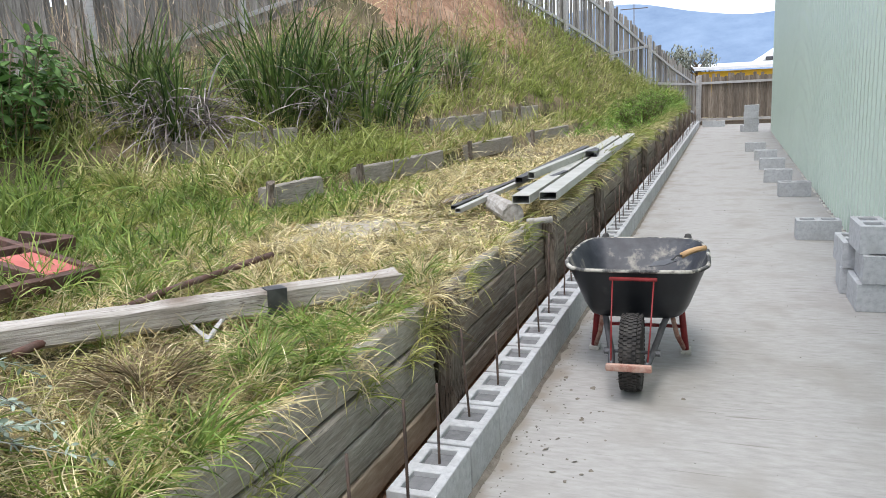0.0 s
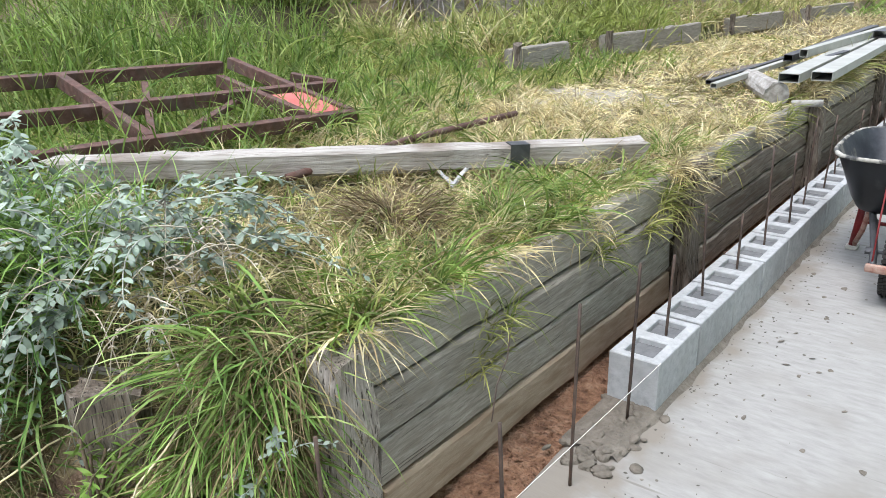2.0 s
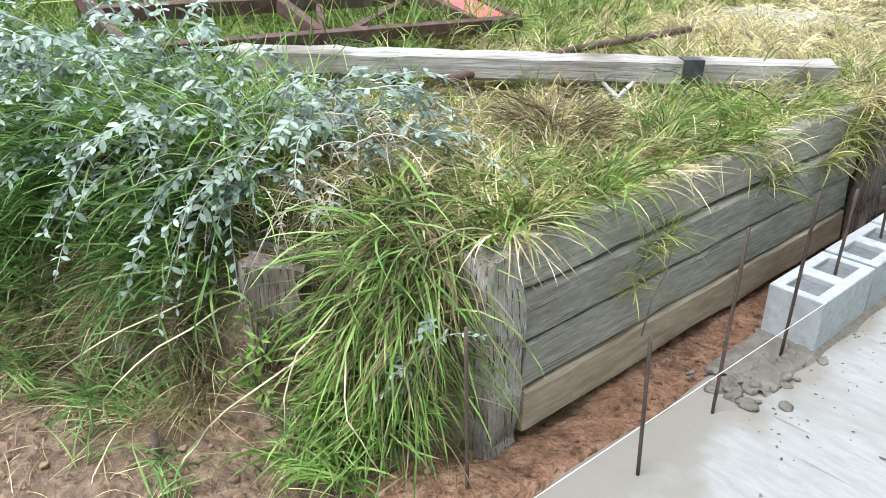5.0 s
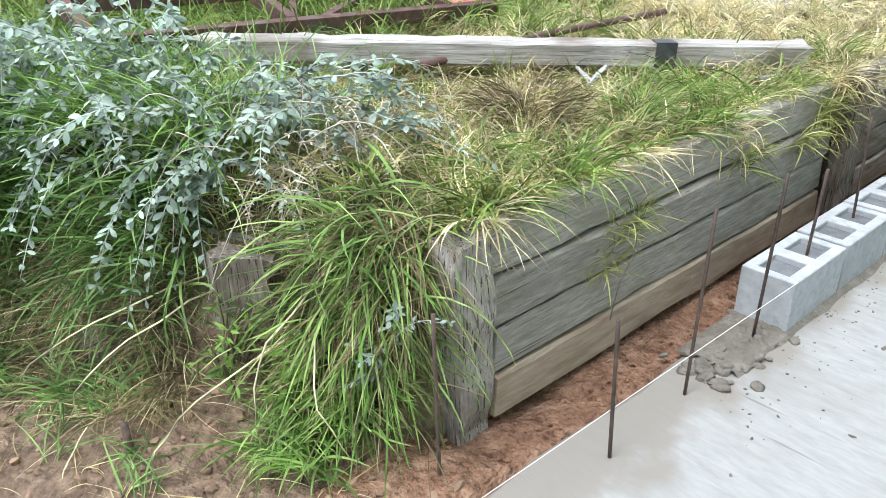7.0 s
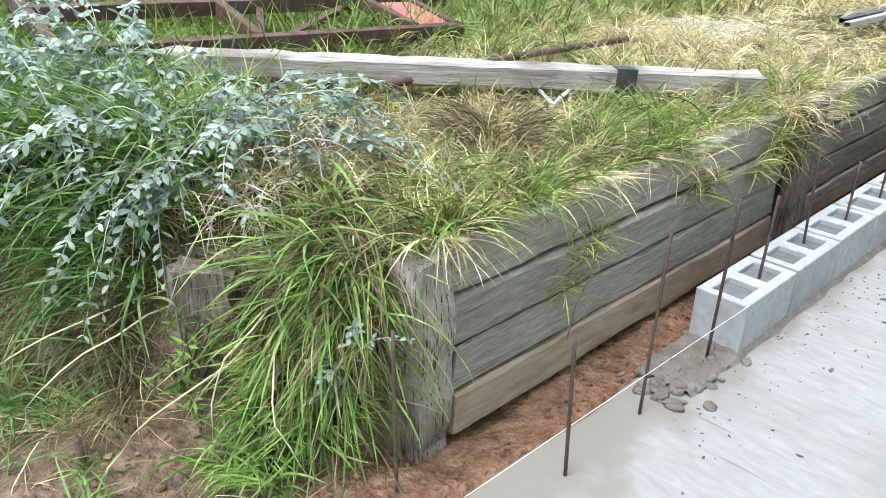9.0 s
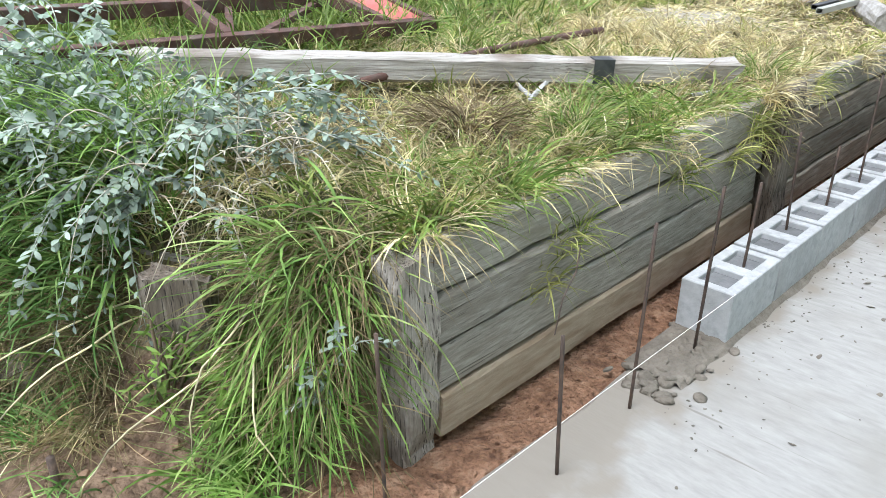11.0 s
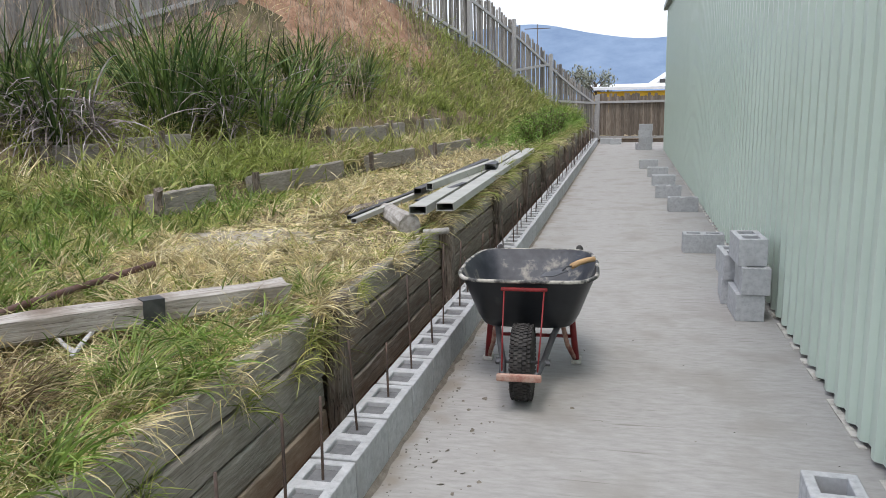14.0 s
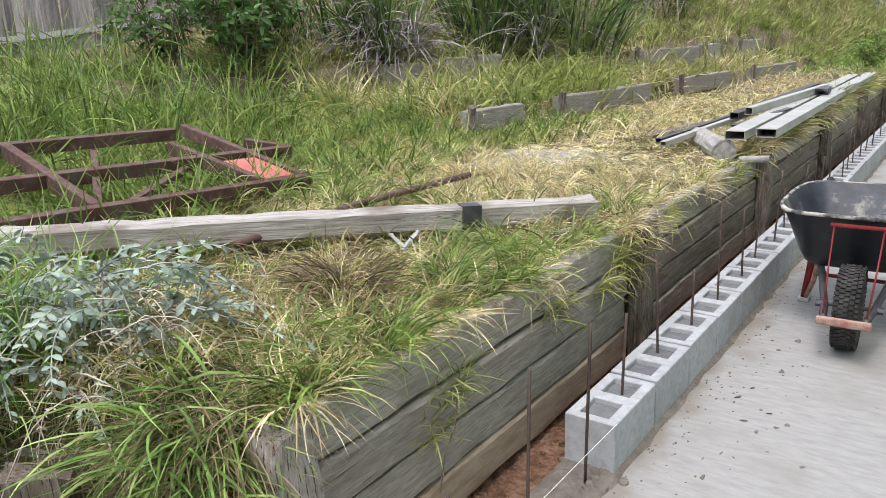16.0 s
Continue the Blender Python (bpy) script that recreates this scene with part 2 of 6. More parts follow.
M_HANDLEWOOD = mat("varnished_tool_handle", [(0.3, (0.40, 0.24, 0.11)), (0.7, (0.56, 0.37, 0.19))], 6, 0.5, 0.1, stretch=(1, 8, 8))
M_RIM = mat("cement_splashed_black_rim", [(0.40, (0.02, 0.02, 0.022)), (0.48, (0.10, 0.098, 0.09)), (0.54, (0.36, 0.34, 0.29)), (0.74, (0.58, 0.56, 0.50))], 11, 0.6, 0.5)
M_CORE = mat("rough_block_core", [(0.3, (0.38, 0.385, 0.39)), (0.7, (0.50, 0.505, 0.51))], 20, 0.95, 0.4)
M_CORE_FILL = mat("dark_grey_core_fill", [(0.3, (0.125, 0.128, 0.13)), (0.7, (0.19, 0.194, 0.197))], 24, 0.9, 0.6, rand="object", rand_amount=0.15, bump_scale=60, dist=0.006)
M_BACKFENCE = mat("brown_fence_timber", [(0.25, (0.09, 0.07, 0.05)), (0.5, (0.19, 0.155, 0.12)), (0.72, (0.30, 0.26, 0.215))], 5, 0.9, 0.5, stretch=(8, 8, 0.7), rand="object", rand_amount=0.38)
M_BANKCLAY = mat("bare_orange_bank", [(0.3, (0.20, 0.115, 0.07)), (0.5, (0.36, 0.215, 0.135)), (0.7, (0.48, 0.325, 0.22))], 3.5, 0.95, 1.0, bump_scale=14, dist=0.08)
M_STRING = mat("white_string", [(0.3, (0.75, 0.74, 0.7)), (0.7, (0.85, 0.84, 0.8))], 40, 0.9, 0.0)
M_LOG = mat("grey_peeled_log", [(0.3, (0.22, 0.20, 0.175)), (0.6, (0.42, 0.40, 0.365)), (0.8, (0.52, 0.5, 0.46))], 5, 0.9, 0.6, stretch=(8, 0.8, 8))
M_CLOD = mat("clay_clod", [(0.3, (0.17, 0.105, 0.066)), (0.7, (0.36, 0.245, 0.16))], 14, 0.95, 0.8, rand="island", rand_amount=0.3)
M_PEBBLE = mat("mortar_crumb", [(0.3, (0.11, 0.10, 0.085)), (0.7, (0.26, 0.24, 0.205))], 14, 0.95, 0.5, rand="island", rand_amount=0.35)
# distance haze is mixed into the hill's base colours
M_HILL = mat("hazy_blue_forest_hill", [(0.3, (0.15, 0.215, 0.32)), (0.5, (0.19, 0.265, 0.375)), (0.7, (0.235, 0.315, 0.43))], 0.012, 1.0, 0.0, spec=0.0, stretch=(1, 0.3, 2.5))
M_YELLOW = mat("yellow_painted_wall", [(0.3, (0.60, 0.36, 0.02)), (0.7, (0.68, 0.43, 0.04))], 3, 0.7, 0.0)
M_WHITEROOF = mat("white_roof_sheet", [(0.3, (0.72, 0.74, 0.76)), (0.7, (0.8, 0.82, 0.83))], 3, 0.5, 0.0)
M_GROUND = mat("grassy_clay_ground", [(0.3, (0.085, 0.064, 0.034)), (0.5, (0.175, 0.135, 0.075)), (0.7, (0.32, 0.255, 0.155))], 7, 0.95, 0.9, spot=(1.4, (0.06, 0.06, 0.025), 0.45, 0.65), bump_scale=30, dist=0.025)
M_DUST = mat("spilt_cement_dust", [(0.35, (0.20, 0.17, 0.115)), (0.5, (0.31, 0.28, 0.22)), (0.7, (0.42, 0.395, 0.34))], 9, 0.95, 0.6, bump_scale=40)
M_BARK = mat("dry_brown_stem", [(0.3, (0.10, 0.07, 0.045)), (0.7, (0.22, 0.165, 0.11))], 20, 0.9, 0.4)

G_GREEN = leaf_mat("green_grass", [(0.10, 0.145, 0.025), (0.18, 0.24, 0.045), (0.30, 0.345, 0.08), (0.135, 0.195, 0.035), (0.54, 0.49, 0.22), (0.22, 0.28, 0.055), (0.42, 0.42, 0.14)], through_light=0.27, patch=(2.6, (0.42, 0.40, 0.14)))
G_DRY = leaf_mat("dry_straw", [(0.50, 0.41, 0.21), (0.70, 0.61, 0.36), (0.56, 0.47, 0.24), (0.80, 0.72, 0.48), (0.48, 0.46, 0.19), (0.32, 0.24, 0.12), (0.66, 0.55, 0.31)], through_light=0.2, rough=0.65)
G_LONG = leaf_mat("lush_long_grass", [(0.075, 0.135, 0.024), (0.14, 0.23, 0.042), (0.245, 0.35, 0.075), (0.105, 0.185, 0.036), (0.35, 0.40, 0.115), (0.17, 0.265, 0.05)], through_light=0.25, patch=(1.6, (0.16, 0.215, 0.045)))
G_BANK = leaf_mat("shaggy_bank_grass", [(0.065, 0.14, 0.032), (0.11, 0.21, 0.05), (0.20, 0.33, 0.085), (0.085, 0.17, 0.04), (0.29, 0.40, 0.13), (0.14, 0.25, 0.06)], through_light=0.25)
G_SLOPE = leaf_mat("slope_grass", [(0.24, 0.28, 0.07), (0.33, 0.36, 0.11), (0.43, 0.42, 0.17), (0.18, 0.235, 0.05), (0.52, 0.47, 0.22), (0.29, 0.34, 0.09)], patch=(0.5, (0.25, 0.31, 0.07)))
G_TUFT = leaf_mat("strappy_tuft_leaf", [(0.035, 0.066, 0.02), (0.065, 0.115, 0.03), (0.13, 0.20, 0.05), (0.05, 0.09, 0.025), (0.21, 0.27, 0.08), (0.09, 0.15, 0.04)], through_light=0.2, rough=0.45)
G_CURTAIN = leaf_mat("fresh_bright_grass", [(0.105, 0.205, 0.04), (0.19, 0.33, 0.068), (0.32, 0.48, 0.125), (0.14, 0.26, 0.05), (0.43, 0.54, 0.19), (0.23, 0.38, 0.08)], through_light=0.3)
G_TWIG = leaf_mat("dead_pale_twig", [(0.42, 0.36, 0.27), (0.56, 0.51, 0.41), (0.33, 0.27, 0.19)], through_light=0.0, rough=0.85)
G_DEAD = leaf_mat("dead_grey_leaf", [(0.14, 0.12, 0.115), (0.28, 0.25, 0.24), (0.46, 0.42, 0.41), (0.18, 0.145, 0.13), (0.22, 0.19, 0.17)], through_light=0.1, rough=0.8)
G_BROWN = leaf_mat("brown_dry_grass", [(0.12, 0.088, 0.045), (0.23, 0.175, 0.09), (0.33, 0.26, 0.135), (0.15, 0.14, 0.055), (0.17, 0.20, 0.065)], through_light=0.15, rough=0.7)
M_STONE = mat("clay_dusted_stone", [(0.3, (0.13, 0.105, 0.075)), (0.6, (0.22, 0.19, 0.145)), (0.8, (0.28, 0.25, 0.20))], 10, 0.95, 0.6)
G_SILVER = leaf_mat("silver_grey_leaf", [(0.20, 0.26, 0.20), (0.285, 0.355, 0.28), (0.39, 0.455, 0.38), (0.235, 0.30, 0.235)], through_light=0.12, rough=0.9)
G_SILVERSTEM = leaf_mat("silver_stem", [(0.33, 0.35, 0.29), (0.45, 0.46, 0.40)], through_light=0.0, rough=0.8)
G_SHRUB = leaf_mat("broad_green_leaf", [(0.05, 0.11, 0.028), (0.085, 0.17, 0.042), (0.14, 0.25, 0.065)], through_light=0.25)
G_FERN = leaf_mat("bright_feathery_leaf", [(0.12, 0.22, 0.035), (0.19, 0.31, 0.06), (0.27, 0.39, 0.09)], through_light=0.3)
G_HEART = leaf_mat("dark_dead_heart", [(0.09, 0.065, 0.035), (0.17, 0.125, 0.065), (0.28, 0.22, 0.12), (0.13, 0.10, 0.05)], through_light=0.1, rough=0.8)
G_STEM = leaf_mat("tall_dead_seed_stem", [(0.22, 0.165, 0.12), (0.33, 0.26, 0.19), (0.42, 0.34, 0.25)], through_light=0.0, rough=0.9)
G_TREE = leaf_mat("far_tree_leaf", [(0.17, 0.19, 0.15), (0.22, 0.24, 0.19), (0.26, 0.28, 0.23)], through_light=0.1)


# ---- mesh helpers ----
rng = np.random.default_rng(7)


def link(name, me, material, parent=None, label=""):
    if material is not None and not me.materials:
        me.materials.append(material)
    ob = new(name, me)
    if parent is not None:
        ob.parent = parent
    if label:
        ob["label"] = label
    return ob


def part(name, bm, material, parent=None, label="", smooth=False):
    me = bpy.data.meshes.new(name)
    bm.to_mesh(me)
    bm.free()
    if smooth:
        me.polygons.foreach_set("use_smooth", [True] * len(me.polygons))
    return link(name, me, material, parent, label)


def thing(name, m, label, category, group="", kind=""):
    ob = new(name)
    ob.empty_display_size = 0.1
    ob.matrix_world = m
    return tagged(ob, label, category, group, kind)


def add_box(bm, lo, hi, m=Matrix(), bevel=0.0):
    size = [b - a for a, b in zip(lo, hi)]
    mid = [(a + b) / 2 for a, b in zip(lo, hi)]
    made = bmesh.ops.create_cube(bm, size=1.0, matrix=m @ Matrix.LocRotScale(mid, None, size))["verts"]
    if bevel:
        edges = list({e for v in made for e in v.link_edges})
        bmesh.ops.bevel(bm, geom=edges, offset=bevel, segments=2, affect="EDGES", profile=0.6)
    return bm


def box(lo, hi, m=Matrix(), bevel=0.0):
    return add_box(bmesh.new(), lo, hi, m, bevel)


def sweep(points, radius, sides=6, taper=1.0):
    """A tube through the points."""
    bm, rings = bmesh.new(), []
    pts = [Vector(p) for p in points]
    for i, p in enumerate(pts):
        d = (pts[min(i + 1, len(pts) - 1)] - pts[max(i - 1, 0)]).normalized()
        q = d.to_track_quat("Z", "Y")
        r = radius * (1 + (taper - 1) * i / max(1, len(pts) - 1))
        rings.append([bm.verts.new(p + q @ Vector((r * math.cos(a), r * math.sin(a), 0))) for a in (2 * math.pi * k / sides for k in range(sides))])
    for a, b in zip(rings, rings[1:]):
        for k in range(sides):
            bm.faces.new((a[k], a[(k + 1) % sides], b[(k + 1) % sides], b[k]))
    bm.faces.new(rings[0][::-1])
    bm.faces.new(rings[-1])
    return bm


def beam_mesh(name, length, w, h, seed, chamfer=0.008, seg=10, jit=0.004, ragged=0.0):
    """A sawn beam along +y from the origin, x across, z from 0 to h; edges worn, faces a little uneven."""
    r = np.random.default_rng(seed)
    c = chamfer
    ring = np.array([(-w / 2 + c, 0), (w / 2 - c, 0), (w / 2, c), (w / 2, h - c), (w / 2 - c, h), (-w / 2 + c, h), (-w / 2, h - c), (-w / 2, c)])
    bm, rings = bmesh.new(), []
    for i in range(seg + 1):
        p = ring + r.normal(0, jit, ring.shape) + r.normal(0, jit * 0.8, (1, 2))
        y = length * i / seg
        rings.append([bm.verts.new((a, y + (r.normal(0, ragged) if i in (0, seg) else 0), b)) for a, b in p])
    for a, b in zip(rings, rings[1:]):
        for k in range(8):
            bm.faces.new((a[k], b[k], b[(k + 1) % 8], a[(k + 1) % 8]))
    bm.faces.new(rings[0])
    bm.faces.new(rings[-1][::-1])
    bmesh.ops.recalc_face_normals(bm, faces=bm.faces)
    me = bpy.data.meshes.new(name)
    bm.to_mesh(me)
    bm.free()
    return me


def raw_mesh(name, verts, tris):
    me = bpy.data.meshes.new(name)
    verts, tris = np.asarray(verts, np.float32), np.asarray(tris, np.int32)
    me.vertices.add(len(verts))
    me.vertices.foreach_set("co", verts.ravel())
    me.loops.add(tris.size)
    me.loops.foreach_set("vertex_index", tris.ravel())
    me.polygons.add(len(tris))
    me.polygons.foreach_set("loop_start", np.arange(0, tris.size, 3, dtype=np.int32))
    me.polygons.foreach_set("loop_total", np.full(len(tris), 3, np.int32))
    me.update(calc_edges=True)
    return me


def blades(name, root, height, width, azimuth, reach, droop=0.3, levels=3):
    """Many curved blades as one mesh. reach: how far the tip goes sideways; droop: how much of the height it loses at the tip."""
    n = len(root)
    root = np.asarray(root, float)
    height, width, reach, droop = (np.broadcast_to(np.asarray(v, float), (n,)) for v in (height, width, reach, droop))
    out = np.stack([np.cos(azimuth), np.sin(azimuth), np.zeros(n)], 1)
    twist = azimuth + math.pi / 2 + rng.normal(0, 0.5, n)
    side = np.stack([np.cos(twist), np.sin(twist), np.zeros(n)], 1)
    verts = []
    for k in range(levels + 1):
        s = k / levels
        c = root + out * (reach * s ** 1.7)[:, None]
        c[:, 2] += height * (s * (1 + droop) - droop * 1.6 * s ** 2.6)
        if k < levels:
            wk = width * (1 - 0.75 * s ** 1.6) * 0.5
            verts += [c - side * wk[:, None], c + side * wk[:, None]]
        else:
            verts.append(c)
    per = 2 * levels + 1
    v = np.stack(verts, 1).reshape(-1, 3)
    t = []
    for k in range(levels - 1):
        a = 2 * k
        t += [(a, a + 1, a + 3), (a, a + 3, a + 2)]
    t.append((per - 3, per - 2, per - 1))
    tris = (np.arange(n)[:, None, None] * per + np.array(t)[None]).reshape(-1, 3)
    return raw_mesh(name, v, tris)


def hsh(x, y, f, p=0.0):
    """Cheap smooth noise in the plane, about -1 to 1."""
    return (np.sin(x * f * 1.0 + y * f * 0.63 + 1.3 + p) + np.sin(x * f * -0.71 + y * f * 1.13 + 4.1 + p * 2) + np.sin(x * f * 1.73 - y * f * 0.37 + 2.2 + p * 3) * 0.7 + np.sin(x * f * 0.33 + y * f * 1.91 + 0.4 + p) * 0.6) / 3.0


# ---- the lie of the land ----
WALL_X = -0.37
SIDE_P, SIDE_U = np.array([-0.44, -1.13]), np.array([-0.925, -0.38])
SIDE_U = SIDE_U / np.linalg.norm(SIDE_U)
SIDE_N = np.array([-SIDE_U[1], SIDE_U[0]])  # points outwards, to the dug clay
FENCE_A, FENCE_B = np.array([-7.4, 5.3]), np.array([-0.15, 26.0])
FENCE_Y = [-40, -4, 0.0, 2.3, 3.4, 5.05, 7.3, 9.5, 11.2, 12.5, 14.0, 15.2, 18.2, 20.4, 22.5, 25.7, 60]
FENCE_Z = [0.6, 0.8, 1.2, 1.40, 1.50, 1.86, 2.32, 3.05, 3.65, 3.9, 3.85, 3.6, 2.78, 2.05, 1.25, 0.12, 0.1]


def fence_x(y):
    return FENCE_A[0] + (y - FENCE_A[1]) * (FENCE_B[0] - FENCE_A[0]) / (FENCE_B[1] - FENCE_A[1])


def line2_x(y):
    return np.where(y < 12, -2.70 + (y - 3.2) * 0.103, -0.42 + 0.30 * (np.minimum(fence_x(y), -0.8) + 0.42))


def line3_x(y):
    return np.where(y < 12, np.interp(y, [-4, 3.0, 4.5, 5.23, 7.96, 11.57, 12], [-7.5, -5.2, -4.5, -4.11, -2.95, -2.55, -2.43]), -0.42 + 0.435 * (np.minimum(fence_x(y), -0.8) + 0.42))


def step(a, b, v):
    s = np.clip((v - a) / (b - a), 0, 1)
    return s * s * (3 - 2 * s)


def terrace(x, y):
    """Height of the terraces left of the sleeper wall."""
    zw = 0.575 + 0.006 * np.clip(y, -1, 16)
    x2, x3, xf = line2_x(y), line3_x(y), np.minimum(fence_x(y), -0.8)
    zf = np.interp(y, FENCE_Y, FENCE_Z)
    on2 = step(2.6, 3.1, y) * (1 - step(12, 16, y))
    on3 = step(0.5, 2.0, y) * (1 - step(12, 17, y))
    b2 = 0.70 - 0.06 * on2
    t2 = 0.72 + 0.09 * on2
    b3 = 0.94 + 0.0 * y
    t3 = 1.02 + 0.15 * on3
    z = np.where(x > x2, b2 + (zw - b2) * np.clip((x - x2) / (-0.42 - x2), 0, 1), 0.0)
    s = np.clip((x2 - x) / np.maximum(x2 - x3, 0.05), 0, 1)
    z = np.where((x <= x2) & (x > x3), np.where(x2 - x < 0.06, b2 + (t2 - b2) * (x2 - x) / 0.06, t2 + (b3 - t2) * s), z)
    q = np.clip((x3 - x) / np.maximum(x3 - xf, 0.05), 0, 1)
    up = t3 + (zf - t3) * (0.75 * q + 0.25 * q ** 2)
    z = np.where(x <= x3, np.where(x3 - x < 0.06, b3 + (t3 - b3) * (x3 - x) / 0.06, up), z)
    beyond = np.clip((xf - x) / 30, 0, 1)
    z = np.where(x < xf, zf + beyond * 0.5, z)
    z = np.where(y > 26.4, np.minimum(z, 0.3), z)
    return z + 0.018 * hsh(x, y, 5.0) + 0.012 * hsh(x, y, 13.0, 2.0)


def ground_z(x, y):
    x, y = np.asarray(x, float), np.asarray(y, float)
    z = terrace(x, y)
    d = (x - SIDE_P[0]) * SIDE_N[0] + (y - SIDE_P[1]) * SIDE_N[1]
    low = 0.02 + 0.03 * hsh(x, y, 6.0) + 0.02 * hsh(x, y, 17.0) - 0.03 * np.clip(d, 0, 3)
    bank = step(-0.16, 0.30, d + 0.04 * hsh(x, y, 4.0))
    z = z + (low - z) * bank
    trench = -0.045 + 0.025 * hsh(x, y, 9.0) + 0.012 * hsh(x, y, 31.0)
    z = np.where((x > -0.46) & (d < 0.1), trench, z)
    z = np.where((x > -0.46) & (d >= 0.1), np.minimum(z, 0.02), z)
    z = np.where(x > -0.13, -0.17, z)
    far = step(27, 32, y)
    z = np.where((x > -0.13) & (y > 26.3), -0.05, z)
    return z * (1 - far) + (-0.05) * far


def build_ground():
    xs = np.concatenate([[-2500, -900, -350, -150, -70, -40, -25, -17, -13, -11], np.arange(-9.5, -5, 0.25), np.arange(-5, -0.50, 0.07), [-0.475, -0.455, -0.42, -0.37, -0.32, -0.27, -0.22, -0.17, -0.12, 0.5, 2, 4, 8, 15, 30, 60, 150, 400, 1000, 2500]])
    ys = np.concatenate([[-2500, -900, -300, -100, -40, -20, -12, -8, -6, -5], np.arange(-4, 5, 0.07), np.arange(5, 12, 0.15), np.arange(12, 28, 0.35), [29, 31, 34, 40, 50, 70, 110, 200, 400, 900, 2500]])
    gx, gy = np.meshgrid(xs, ys)
    gz = ground_z(gx, gy)
    v = np.stack([gx, gy, gz], -1).reshape(-1, 3)
    nx, ny = len(xs), len(ys)
    i = (np.arange(ny - 1)[:, None] * nx + np.arange(nx - 1)[None]).ravel()
    tris = np.concatenate([np.stack([i, i + 1, i + nx + 1], 1), np.stack([i, i + nx + 1, i + nx], 1)])
    me = raw_mesh("ground", v, tris)
    for m in (M_GROUND, M_SOIL, M_CLAY, M_BANKCLAY, M_DUST):
        me.materials.append(m)
    c = v[tris].mean(1)
    d = (c[:, 0] - SIDE_P[0]) * SIDE_N[0] + (c[:, 1] - SIDE_P[1]) * SIDE_N[1]
    index = np.zeros(len(tris), np.int32)
    index[(d > 0.12) & (c[:, 1] < 3)] = 1
    index[(c[:, 0] > -0.46) & (c[:, 0] < 3) & (c[:, 1] < 26.3)] = 2
    t3 = (np.minimum(fence_x(c[:, 1]), -0.8) - c[:, 0])
    bare = (t3 < 0) & (t3 > -1.25) & (c[:, 1] > 9.6) & (c[:, 1] < 15.0) & (hsh(c[:, 0], c[:, 1], 1.7) > -0.4)
    index[bare] = 3
    index[np.hypot((c[:, 0] + 1.55) / 0.55, (c[:, 1] - 2.5) / 0.62) + 0.25 * hsh(c[:, 0], c[:, 1], 6.0) < 0.85] = 4
    me.polygons.foreach_set("material_index", index)
    me.polygons.foreach_set("use_smooth", np.ones(len(tris), bool))
    tagged(link("ground", me, None), "grassy terraced clay ground climbing to a fence", "ground", kind="structure")


build_ground()


# ---- slab ----
def build_slab():
    bm = bmesh.new()
    ys = [-7 + i * 0.22 for i in range(148)] + [25.6]
    ys = [y for y in ys if y < 25.55] + [25.55]
    rows = []
    for y in ys:
        e = -0.165 + 0.006 * math.sin(y * 7.3) + 0.005 * math.sin(y * 19.1 + 1)
        rows.append([bm.verts.new((e - 0.01, y, -0.15)), bm.verts.new((e - 0.004, y, -0.012)), bm.verts.new((e + 0.012, y, 0.0)), bm.verts.new((2.6, y, 0.0)), bm.verts.new((2.6, y, -0.15))])
    for a, b in zip(rows, rows[1:]):
        for k in range(4):
            bm.faces.new((a[k], a[k + 1], b[k + 1], b[k]))
    bm.faces.new([v for v in rows[0]][::-1])
    bm.faces.new(rows[-1])
    bmesh.ops.recalc_face_normals(bm, faces=bm.faces)
    tagged(part("pavement", bm, M_SLAB), "pale grey broom-finished concrete slab with mortar stains", "slab", kind="structure")


build_slab()


